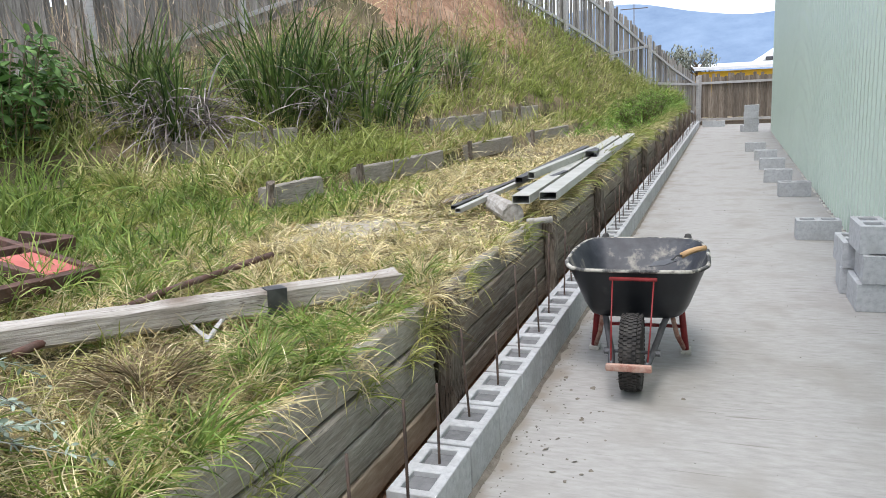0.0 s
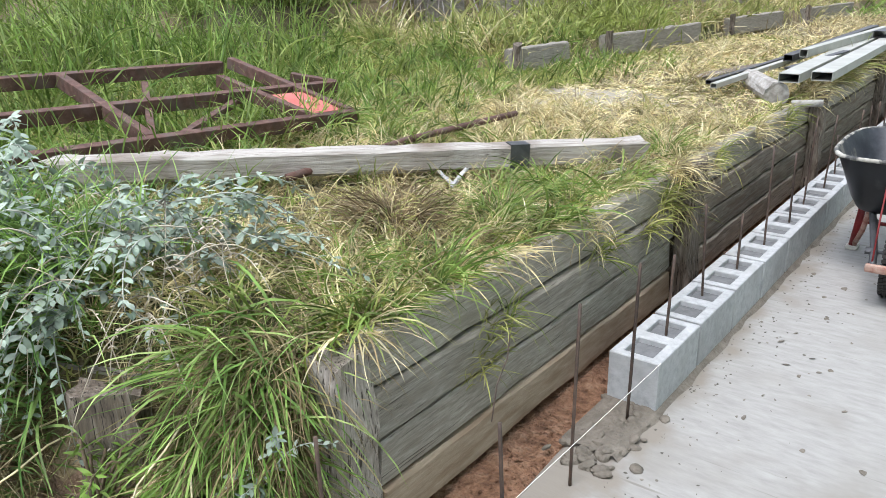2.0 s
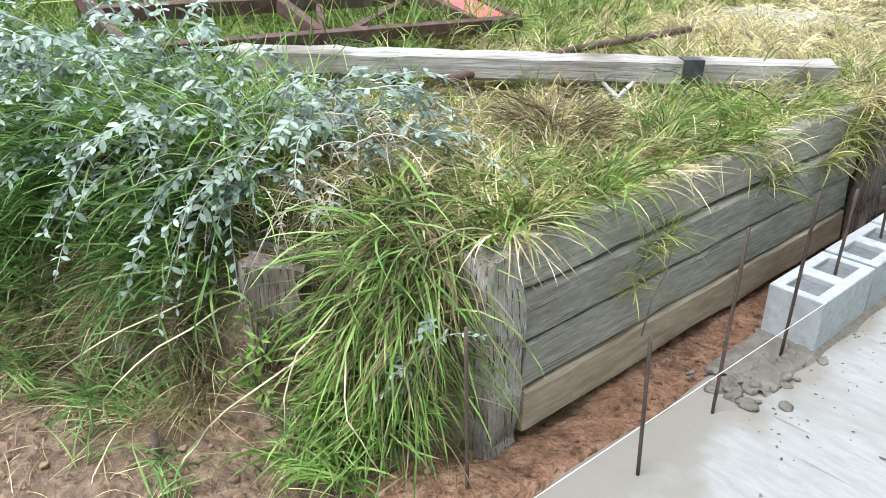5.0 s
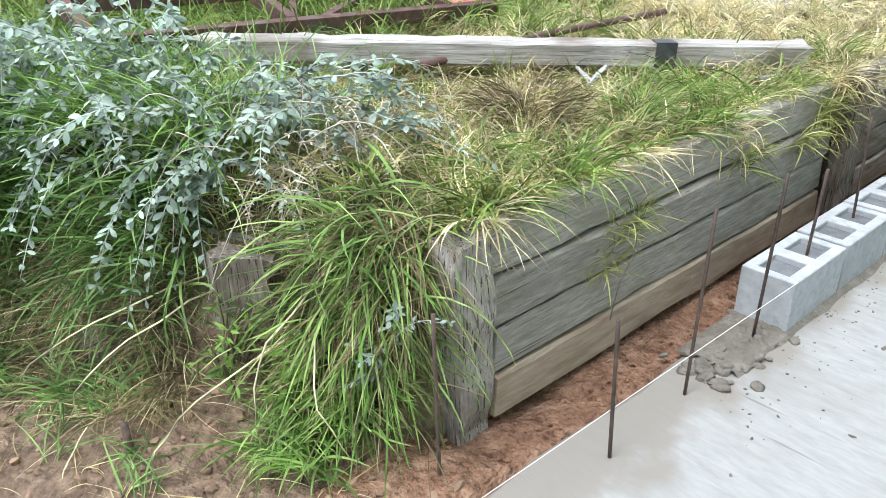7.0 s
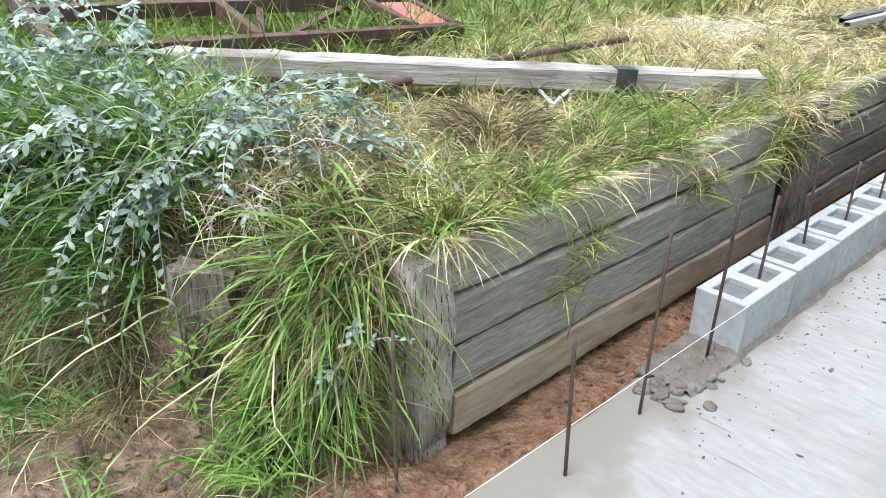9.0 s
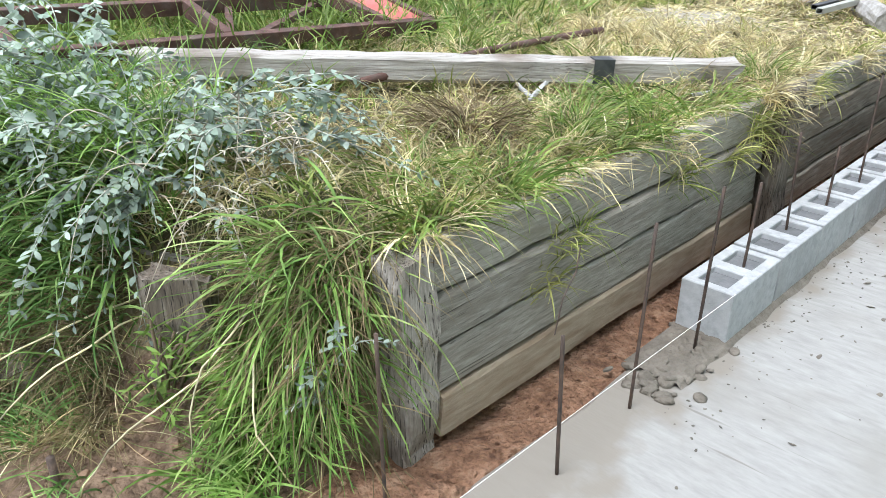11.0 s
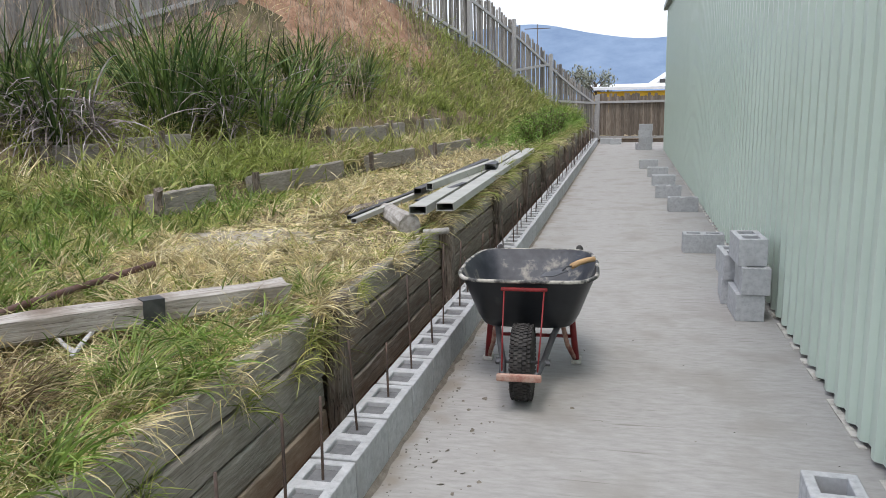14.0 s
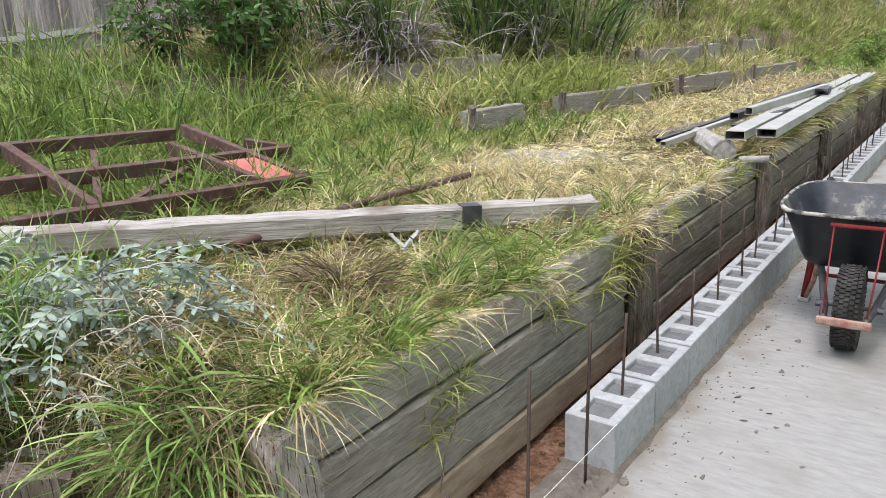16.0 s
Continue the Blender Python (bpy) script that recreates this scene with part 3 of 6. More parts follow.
# ---- shed ----
def build_shed():
    shed = thing("shed", pose(2.02, 0, 0), "pale green ribbed steel shed beside the slab", "shed")
    x0, y0, y1, top = 0.0, -7.0, 21.0, 4.0
    bm = bmesh.new()
    prof, y = [], y0
    while y < y1:  # broad trapezoid ribs, one each 0.2 m
        prof += [(0.030, y), (0.030, y + 0.115), (0.0, y + 0.138), (0.0, y + 0.178)]
        y += 0.2
    prof.append((0.03, y1))
    lo = [bm.verts.new((px, py, 0.025)) for px, py in prof]
    hi = [bm.verts.new((px, py, top)) for px, py in prof]
    for i in range(len(prof) - 1):
        bm.faces.new((lo[i], lo[i + 1], hi[i + 1], hi[i]))
    bmesh.ops.recalc_face_normals(bm, faces=bm.faces)
    bmesh.ops.solidify(bm, geom=bm.faces[:], thickness=-0.004)
    part("wall_sheet", bm, M_SHED, shed)
    for yy in (0.55,):
        part("lap_joint", box((-0.003, yy, 0.025), (0.001, yy + 0.006, top)), M_GUTTER, shed)
    part("corner_flashing", box((-0.006, y1 - 0.05, 0.02), (0.06, y1 + 0.012, top), bevel=0.004), M_SHED, shed)
    part("end_wall", box((0.03, y1 - 0.06, 0.0), (9, y1, top)), M_SHED, shed)
    part("near_end_wall", box((0.03, y0, 0.0), (9, y0 + 0.06, top)), M_SHED, shed)
    part("far_side_wall", box((9, y0, 0.0), (9.06, y1, top)), M_SHED, shed)
    bm = bmesh.new()
    for a, b in (((-0.02, 4.02), (4.5, 4.9)), ((4.5, 4.9), (9.1, 4.02))):
        vs = [bm.verts.new((p[0], yy, p[1] + dz)) for dz in (0, 0.04) for p, yy in ((a, y0), (b, y0), (b, y1 + 0.05), (a, y1 + 0.05))]
        for f in ((0, 1, 2, 3), (7, 6, 5, 4), (0, 4, 5, 1), (1, 5, 6, 2), (2, 6, 7, 3), (3, 7, 4, 0)):
            bm.faces.new([vs[k] for k in f])
    bmesh.ops.recalc_face_normals(bm, faces=bm.faces)
    part("roof", bm, M_SHED, shed)
    bm = add_box(bmesh.new(), (-0.12, y0, 3.93), (-0.01, y1 + 0.08, 3.945))
    add_box(bm, (-0.12, y0, 3.945), (-0.105, y1 + 0.08, 4.05))
    part("gutter", bm, M_GUTTER, shed)
    bm = bmesh.new()
    for i in range(130):  # crumbs of mortar along the foot of the sheet
        yy = rng.uniform(-3, 21)
        add_box(bm, (-0.016, yy, -0.001), (0.02, yy + rng.uniform(0.04, 0.25), rng.uniform(0.004, 0.010)), bevel=0.002)
    tagged(part("mortar_fillet", bm, M_CEMENT, shed), kind="stuff")


build_shed()


# ---- retaining wall of sleepers ----
POST_Y = [-1.07, 1.10, 3.42, 5.70, 8.05, 10.4, 12.8, 15.1, 17.5, 19.9, 22.3, 24.7]


def build_wall():
    wall = thing("retaining_wall", pose(WALL_X, 0, 0), "weathered grey hardwood sleeper retaining wall with posts", "retaining wall")
    spans = list(zip(POST_Y, POST_Y[1:] + [26.0]))
    for j, (a, b) in enumerate(spans):
        drop = 0.004 * j
        for k in range(4):
            a2 = a + (0.065 if j == 0 else -0.02)
            me = beam_mesh("sleeper", b - a2 + rng.uniform(-0.02, 0.0) - (0.085 if j == 0 else 0), 0.072, 0.144 if k < 3 else 0.150, 40 + j * 4 + k, 0.009, 14, 0.0022, 0.008)
            # beyond the first bay the lower three courses are browner and darker
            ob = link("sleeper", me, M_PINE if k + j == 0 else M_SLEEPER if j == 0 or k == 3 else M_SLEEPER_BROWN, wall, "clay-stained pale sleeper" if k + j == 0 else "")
            ob.matrix_basis = pose(-0.038 + rng.normal(0, 0.006) - (0.012 if k == 3 else 0), a2, -0.012 + 0.154 * k + 0.006 * j - drop * 0.2, 0, 0, rng.normal(0, 0.1))
    for j, y in enumerate(POST_Y):
        if j == 0:
            me = beam_mesh("post", 0.66, 0.125, 0.125, 5, 0.012, 9, 0.005, 0.012)
            ob = link("post", me, M_CORNERWOOD, wall, "split grey corner post")
            ob.matrix_basis = Matrix.Translation((-0.065, y - 0.065, -0.09)) @ pose(0, 0, 0, 90, 0, 0) @ Matrix.Translation((0, 0, -0.125))
        else:
            me = beam_mesh("post", 0.70, 0.085, 0.13, 80 + j, 0.010, 9, 0.005, 0.012)
            ob = link("post", me, M_POSTWOOD, wall)
            ob.matrix_basis = Matrix.Translation((0.035, y, -0.06 + 0.006 * j)) @ pose(0, 0, 0, 0, 0, rng.normal(0, 2.0)) @ pose(0, 0, 0, 90, 0, 0) @ Matrix.Translation((0, 0, -0.065))
    # the short return to the dug bank
    side = math.degrees(math.atan2(SIDE_U[1], SIDE_U[0]))
    for k in range(3):
        me = beam_mesh("sleeper", 0.95, 0.07, 0.15, 400 + k, 0.007, 8, 0.004, 0.006)
        ob = link("sleeper", me, M_SLEEPER, wall)
        p = SIDE_P - SIDE_N * 0.05
        ob.matrix_basis = pose(p[0] - WALL_X, p[1], 0.0 + 0.155 * k, 0, 0, side - 90)
    p = SIDE_P + SIDE_U * 0.59 + SIDE_N * 0.12
    me = beam_mesh("post", 0.58, 0.175, 0.085, 77, 0.010, 9, 0.005, 0.015)
    ob = link("post", me, M_POSTWOOD, wall, "broken dark post half buried in grass")
    ob.matrix_basis = Matrix.Translation((p[0] - WALL_X, p[1], -0.10)) @ pose(0, 0, 0, 0, 0, 40) @ pose(0, 0, 0, 0, 2, 0) @ pose(0, 0, 0, 90, 0, 0) @ Matrix.Translation((0, 0, -0.05))


build_wall()


# ---- concrete blocks ----
def block_mesh(filled=False):
    """A two-core block; filled: a dark grey face closes the cores a little below the top."""
    xs, ys = [-0.095, -0.055, 0.055, 0.095], [-0.195, -0.158, -0.030, 0.030, 0.158, 0.195]
    bm = bmesh.new()
    grid = {}

    def vert(i, j, z):
        if (i, j, z) not in grid:
            grid[i, j, z] = bm.verts.new((xs[i], ys[j], 0.19 * z))
        return grid[i, j, z]

    def solid(i, j):
        return 0 <= i < 3 and 0 <= j < 5 and not (i == 1 and j in (1, 3))
    for i in range(3):
        for j in range(5):
            if not solid(i, j):
                continue
            for z in (0, 1):
                q = [vert(i, j, z), vert(i + 1, j, z), vert(i + 1, j + 1, z), vert(i, j + 1, z)]
                bm.faces.new(q if z else q[::-1])
            for di, dj, a, b in ((-1, 0, (0, 1), (0, 0)), (1, 0, (1, 0), (1, 1)), (0, -1, (0, 0), (1, 0)), (0, 1, (1, 1), (0, 1))):
                if not solid(i + di, j + dj):
                    p, q = (i + a[0], j + a[1]), (i + b[0], j + b[1])
                    bm.faces.new((vert(*p, 0), vert(*q, 0), vert(*q, 1), vert(*p, 1)))
    bmesh.ops.recalc_face_normals(bm, faces=bm.faces)
    sharp = [e for e in bm.edges if len(e.link_faces) == 2 and e.calc_face_angle(0) > 0.5]
    bmesh.ops.bevel(bm, geom=sharp, offset=0.0035, segments=1, affect="EDGES")
    fill = []
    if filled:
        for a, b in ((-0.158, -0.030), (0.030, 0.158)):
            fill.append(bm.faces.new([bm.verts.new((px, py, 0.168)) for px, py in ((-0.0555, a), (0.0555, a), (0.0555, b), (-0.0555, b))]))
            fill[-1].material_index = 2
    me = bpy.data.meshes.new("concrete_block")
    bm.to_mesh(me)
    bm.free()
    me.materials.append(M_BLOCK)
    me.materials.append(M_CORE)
    me.materials.append(M_CORE_FILL)
    for f in me.polygons:  # the rough faces inside the cores
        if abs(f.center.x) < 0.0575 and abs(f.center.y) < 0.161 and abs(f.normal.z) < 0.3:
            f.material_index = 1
    return me


BLOCK, LAID_BLOCK = block_mesh(), block_mesh(True)


def build_course():
    row = thing("block_course", pose(0, 0, 0), "first course of hollow grey concrete blocks on mortar", "block wall")
    for k in range(62):
        ob = link("block", LAID_BLOCK, None, row)
        ob.matrix_basis = pose(-0.095 + rng.normal(0, 0.0015), 0.2 + 0.4 * k - 0.003, 0.010 + rng.normal(0, 0.001), 0, rng.normal(0, 0.25), rng.normal(0, 0.2) + (180 if k % 2 else 0)) @ Matrix.Diagonal((1, 0.987, 1, 1))
        if k:
            bm = box((-0.172, 0.4 * k - 0.009, 0.01), (-0.06, 0.4 * k + 0.003, 0.188 + rng.uniform(-0.004, 0.004)))
            part("mortar_joint", bm, M_MORTAR, row)
    # the bed of mortar squeezed out below
    bm, rows = bmesh.new(), []
    for i in range(260):
        y = -0.33 + i * 0.1 if i > 12 else -0.33 + i * 0.05 * 2
        w = 0.010 + 0.012 * abs(math.sin(i * 1.7)) + rng.uniform(0, 0.016)
        rows.append([bm.verts.new((-0.20, y, -0.002)), bm.verts.new((-0.19, y, 0.014)), bm.verts.new((0.002, y, 0.014 + rng.uniform(0, 0.004))), bm.verts.new((w * 0.5, y, 0.007)), bm.verts.new((w, y, -0.002))])
    for a, b in zip(rows, rows[1:]):
        for k in range(4):
            bm.faces.new((a[k], a[k + 1], b[k + 1], b[k]))
    bmesh.ops.recalc_face_normals(bm, faces=bm.faces)
    part("mortar_bed", bm, M_MORTAR, row, smooth=True)


build_course()


def loose_block(x, y, z, turn, label, pitch=0.0):
    ob = link("concrete_block", BLOCK, None)
    ob.matrix_world = pose(x, y, z, pitch, 0, turn)
    return tagged(ob, label, "concrete block", "loose concrete blocks")


FLAT = "hollow grey concrete block lying on the slab beside the shed"
STACK = "hollow grey concrete block stacked beside the green shed"
for x, y, z, r in ((1.83, 3.47, 0, 1), (1.865, 3.46, 0.19, -1), (1.835, 3.52, 0.38, 2), (1.80, 3.92, 0, -3), (1.79, 3.91, 0.19, 2)):
    loose_block(x, y, z, r, STACK)
for x, y, r in ((1.745, 5.78, 91), (1.74, 8.66, 92), (1.62, 10.12, 88), (1.62, 11.8, 93), (1.58, 13.4, 90), (1.45, 15.25, 94), (1.715, 0.465, -2)):
    loose_block(x, y, 0, r, FLAT)
FAR = "grey concrete block in the stack by the far fence"
for lvl in range(4):
    loose_block(1.50 + 0.015 * (lvl % 2), 21.42, 0.19 * lvl, 90 + rng.normal(0, 2), FAR)
loose_block(1.33, 21.68, 0.0, 3, FAR)
for x, y, r in ((0.6, 24.4, 92), (0.30, 24.55, 80)):
    loose_block(x, y, 0, r, "grey concrete block lying at the far end of the slab")


# ---- reinforcing bars ----
def rebar(x, y, z0, z1, lean=(0, 0), bend=0.0):
    pts = []
    for i in range(7):
        s = i / 6
        pts.append((x + lean[0] * s + bend * s * s, y + lean[1] * s, z0 + (z1 - z0) * s))
    ob = part("reinforcing_bar", sweep(pts, 0.0055, 6), M_REBAR, smooth=True)
    return tagged(ob, "thin rusty steel bar standing in the block cores", "reinforcing bar", "starter bars")


for x, y, h in ((-0.06, -0.10, 0.60), (-0.05, -0.52, 0.60), (-0.035, -0.905, 0.44), (-0.28, -1.30, 0.5)):
    rebar(x, y, -0.05 if x < -0.2 else 0, h, (rng.normal(0, 0.012), rng.normal(0, 0.015)))
for k in range(60):
    y = 0.3 + 0.4 * k
    rebar(-0.095 + rng.normal(0, 0.012), y + rng.normal(0, 0.02), 0.0, 0.55 + rng.normal(0, 0.05), (rng.normal(0, 0.015), rng.normal(0, 0.015)))
wire = part("tie_wire", sweep([(-0.093, -0.88, 0.40), (-0.09, -0.86, 0.50), (-0.085, -0.82, 0.56), (-0.09, -0.80, 0.62)], 0.002, 5), M_REBAR)
tagged(wire, "bent rusty tie wire on a reinforcing bar", "wire")
string = part("string_line", sweep([(0.004, 0.005, 0.205), (-0.04, -0.75, 0.16), (-0.09, -1.6, 0.105)], 0.0011, 5), M_STRING)
tagged(string, "taut white builder's string line along the block course", "string line")
for x, y, h in ((-0.52, -1.42, 0.16), (-0.93, -1.86, 0.11)):
    peg = part("steel_peg", sweep([(x, y, -0.1), (x + 0.005, y, h)], 0.011, 7), M_REBAR, smooth=True)
    tagged(peg, "rusty steel peg driven into the dug clay", "peg")


# ---- wheelbarrow ----
def loft(rings, cap=True):
    bm = bmesh.new()
    vs = [[bm.verts.new(p) for p in r] for r in rings]
    n = len(vs[0])
    for a, b in zip(vs, vs[1:]):
        for k in range(n):
            bm.faces.new((a[k], a[(k + 1) % n], b[(k + 1) % n], b[k]))
    if cap:
        bm.faces.new(vs[0][::-1])
    bmesh.ops.recalc_face_normals(bm, faces=bm.faces)
    return bm


def build_barrow():
    wb = thing("wheelbarrow", pose(0.472, 1.755, 0, 0, 0, 2.5), "black plastic wheelbarrow with red frame, caked with cement", "wheelbarrow")
    top = [(-0.30, -0.03), (0.30, -0.03), (0.378, 0.13), (0.378, 0.52), (0.325, 0.85), (-0.325, 0.85), (-0.378, 0.52), (-0.378, 0.13)]
    low = [(-0.20, 0.11), (0.20, 0.11), (0.245, 0.22), (0.245, 0.44), (0.21, 0.60), (-0.21, 0.60), (-0.245, 0.44), (-0.245, 0.22)]

    def section(s, z, grow=0.0):
        pts = [Vector((a[0] + (b[0] - a[0]) * s, a[1] + (b[1] - a[1]) * s)) for a, b in zip(low, top)]
        mid = sum(pts, Vector((0, 0))) / 8
        pts = [p + (p - mid).normalized() * grow for p in pts]
        for cut in (0.16, 0.25):  # round the corners
            pts = [q for a, b in zip(pts, pts[1:] + pts[:1]) for q in (a.lerp(b, cut), a.lerp(b, 1 - cut))]
        return [(p.x, p.y, z) for p in pts]
    part("tray", loft([section(s, z) for s, z in ((0.0, 0.315), (0.12, 0.325), (0.3, 0.37), (0.75, 0.53), (0.97, 0.605))]), M_TRAY, wb, smooth=True)
    part("tray_lining", loft([section(s, z, -0.012) for s, z in ((0.0, 0.33), (0.12, 0.34), (0.3, 0.385), (0.75, 0.54), (0.99, 0.612))]), M_TRAY_IN, wb, "cement-smeared inside of the tray", smooth=True)
    part("rim", loft([section(1.0, 0.605 + dz, dw) for dw, dz in ((-0.012, 0.003), (-0.007, 0.009), (0.004, 0.010), (0.012, 0.005), (0.013, -0.006), (0.007, -0.008), (-0.004, -0.003))], cap=False), M_RIM, wb, "rolled black rim splashed with dried cement", smooth=True)
    bm = bmesh.new()
    for i in range(70):  # cement dried on the bottom
        a, q = rng.uniform(0, 6.28), rng.uniform(0, 1) ** 0.6
        x, y = 0.17 * q * math.cos(a), 0.36 + 0.20 * q * math.sin(a)
        bmesh.ops.create_icosphere(bm, subdivisions=1, radius=1, matrix=Matrix.LocRotScale((x, y, 0.330), Euler((0, 0, a)), (rng.uniform(0.02, 0.06), rng.uniform(0.02, 0.05), rng.uniform(0.004, 0.018))))
    part("cement_residue", bm, M_CEMENT, wb, smooth=True)
    # frame: two long rails from the wheel to the grips
    for s in (-1, 1):
        rail = [(s * 0.085, -0.34, 0.20), (s * 0.105, -0.13, 0.20), (s * 0.155, 0.10, 0.30), (s * 0.20, 0.40, 0.315), (s * 0.25, 0.80, 0.41), (s * 0.265, 1.12, 0.535)]
        part("frame_rail", sweep(rail, 0.017, 8), M_DARKSTEEL, wb, smooth=True)
        part("grip", sweep([(s * 0.265, 1.06, 0.513), (s * 0.266, 1.18, 0.557)], 0.023, 10), M_RUBBER, wb, "black rubber grip", smooth=True)
        leg = [(s * 0.235, 0.42, 0.31), (s * 0.25, 0.44, 0.16), (s * 0.265, 0.46, 0.018)]
        part("leg", sweep(leg, 0.019, 8), M_REDPAINT, wb, smooth=True)
        part("leg", sweep([(s * 0.19, 0.26, 0.29), (s * 0.215, 0.34, 0.15), (s * 0.255, 0.455, 0.03)], 0.014, 8), M_PINKBAR, wb, "cement-splashed leg strut", smooth=True)
        part("foot", box((s * 0.265 - 0.03, 0.43, 0.0), (s * 0.265 + 0.03, 0.53, 0.024), bevel=0.008), M_CEMENT, wb, "steel foot caked with cement")
        part("front_strut", sweep([(s * 0.088, -0.33, 0.20), (s * 0.098, -0.20, 0.38), (s * 0.105, -0.045, 0.575)], 0.0042, 7), M_REDPAINT, wb, smooth=True)
    part("top_bar", box((-0.122, -0.062, 0.560), (0.122, -0.036, 0.577), bevel=0.006), M_REDPAINT, wb)
    part("cross_brace", sweep([(-0.24, 0.44, 0.17), (0.24, 0.44, 0.17)], 0.011, 8), M_REDPAINT, wb, smooth=True)
    part("axle", sweep([(-0.125, -0.13, 0.2), (0.125, -0.13, 0.2)], 0.009, 8), M_DARKSTEEL, wb, smooth=True)
    for s in (-1, 1):
        part("axle_bolt", sweep([(s * 0.112, -0.13, 0.2), (s * 0.142, -0.13, 0.2)], 0.018, 6), M_DARKSTEEL, wb)
        part("axle_stay", sweep([(s * 0.112, -0.13, 0.2), (s * 0.14, 0.10, 0.285)], 0.012, 7), M_DARKSTEEL, wb, smooth=True)
    bm = box((-0.112, -0.376, 0.178), (0.112, -0.346, 0.216), bevel=0.011)
    part("nose_bar", bm, M_PINKBAR, wb, "red front bar dusted with cement")
    # wheel
    wheel = part("wheel", bmesh.new(), None, wb)
    wheel.matrix_basis = Matrix.Translation((0, -0.13, 0)) @ Matrix.Diagonal((1.02, 1, 1, 1))
    bm = bmesh.new()
    prof = [(0.075, -0.03), (0.115, -0.045), (0.155, -0.052), (0.182, -0.046), (0.193, -0.028), (0.196, 0.0), (0.193, 0.028), (0.182, 0.046), (0.155, 0.052), (0.115, 0.045), (0.075, 0.03)]
    rings = []
    for i in range(40):
        a = 2 * math.pi * i / 40
        rings.append([bm.verts.new((px, r * math.cos(a), 0.2 + r * math.sin(a))) for r, px in prof])
    for i in range(40):
        for k in range(len(prof) - 1):
            bm.faces.new((rings[i][k], rings[i][k + 1], rings[(i + 1) % 40][k + 1], rings[(i + 1) % 40][k]))
    bmesh.ops.recalc_face_normals(bm, faces=bm.faces)
    part("tyre", bm, M_RUBBER, wheel, "dusty black block-tread tyre", smooth=True)
    bm = bmesh.new()
    for i in range(52):  # tread blocks, rows staggered
        for j, px in enumerate((-0.043, -0.022, 0.0, 0.022, 0.043)):
            a = 2 * math.pi * (i + 0.5 * (j % 2)) / 52
            r = 0.197 - 0.55 * px * px * 6
            add_box(bm, (-0.0095, -0.008, -0.006), (0.0095, 0.008, 0.005), Matrix.Translation((px, r * math.cos(a), 0.2 + r * math.sin(a))) @ Matrix.Rotation(a - math.pi / 2, 4, "X") @ Matrix.Rotation(px * -12, 4, "Y"))
    part("tread", bm, M_RUBBER, wheel)
    bm = bmesh.new()
    bmesh.ops.create_cone(bm, cap_ends=True, segments=24, radius1=0.09, radius2=0.09, depth=0.05, matrix=Matrix.Translation((0, 0, 0.2)) @ Matrix.Rotation(math.pi / 2, 4, "Y"))
    part("rim_disc", bm, M_DARKSTEEL, wheel)
    return wb


build_barrow()


def build_trowel():
    tr = thing("trowel", pose(0.715, 2.015, 0.625, 0, -8, 35), "trowel with worn wooden handle lying on the barrow rim", "trowel")
    part("handle", sweep([(-0.02, 0, 0.012), (0.03, 0, 0.022), (0.08, 0, 0.024), (0.13, 0, 0.02)], 0.017, 10, 0.85), M_HANDLEWOOD, tr, smooth=True)
    part("tang", sweep([(-0.08, 0, 0.004), (-0.05, 0, 0.02), (-0.02, 0, 0.012)], 0.005, 6), M_DARKSTEEL, tr)
    bm = bmesh.new()
    pts = [(-0.06, 0.03), (-0.06, -0.03), (-0.16, -0.05), (-0.22, 0.0), (-0.16, 0.05)]
    lo, hi = [bm.verts.new((a, b, 0)) for a, b in pts], [bm.verts.new((a, b, 0.003)) for a, b in pts]
    bm.faces.new(lo[::-1])
    bm.faces.new(hi)
    for k in range(5):
        bm.faces.new((lo[k], lo[(k + 1) % 5], hi[(k + 1) % 5], hi[k]))
    part("blade", bm, M_DARKSTEEL, tr)


build_trowel()


# ---- things on the terrace ----
def along(a, b, z0=None):
    """Pose of a beam from a to b, y along it."""
    a, b = Vector(a), Vector(b)
    q = (b - a).to_track_quat("Y", "Z")
    return Matrix.Translation(a) @ q.to_matrix().to_4x4(), (b - a).length


def build_timber():
    a, b = Vector((-2.15, -0.94, 0.735)), Vector((-0.605, 1.095, 0.62))
    m, length = along(a, b)
    me = beam_mesh("timber_beam", length, 0.125, 0.105, 9, 0.013, 24, 0.0022, 0.02)
    ob = link("timber_beam", me, M_TIMBER)
    ob.matrix_world = m
    tagged(ob, "silver-grey weathered timber beam lying in the grass", "timber beam")
    bm = box((-0.003, -0.045, -0.11), (0.003, 0.045, 0.012), bevel=0.001)
    add_box(bm, (-0.07, -0.045, 0.010), (0.003, 0.045, 0.015))
    br = part("steel_bracket", bm, M_DARKSTEEL)
    br.matrix_world = Matrix.Translation(a.lerp(b, 0.755) + m.to_3x3() @ Vector((0.064, 0, 0.096))) @ m.to_3x3().to_4x4()
    tagged(br, "dark steel plate standing against the timber beam", "bracket")
    pole = part("steel_bar", sweep([(-1.50, -0.30, 0.715), (-1.53, 0.5, 0.725), (-1.50, 1.40, 0.715)], 0.018, 8), M_RUST, smooth=True)
    tagged(pole, "thin rusty bar lying across the grass", "bar")


build_timber()


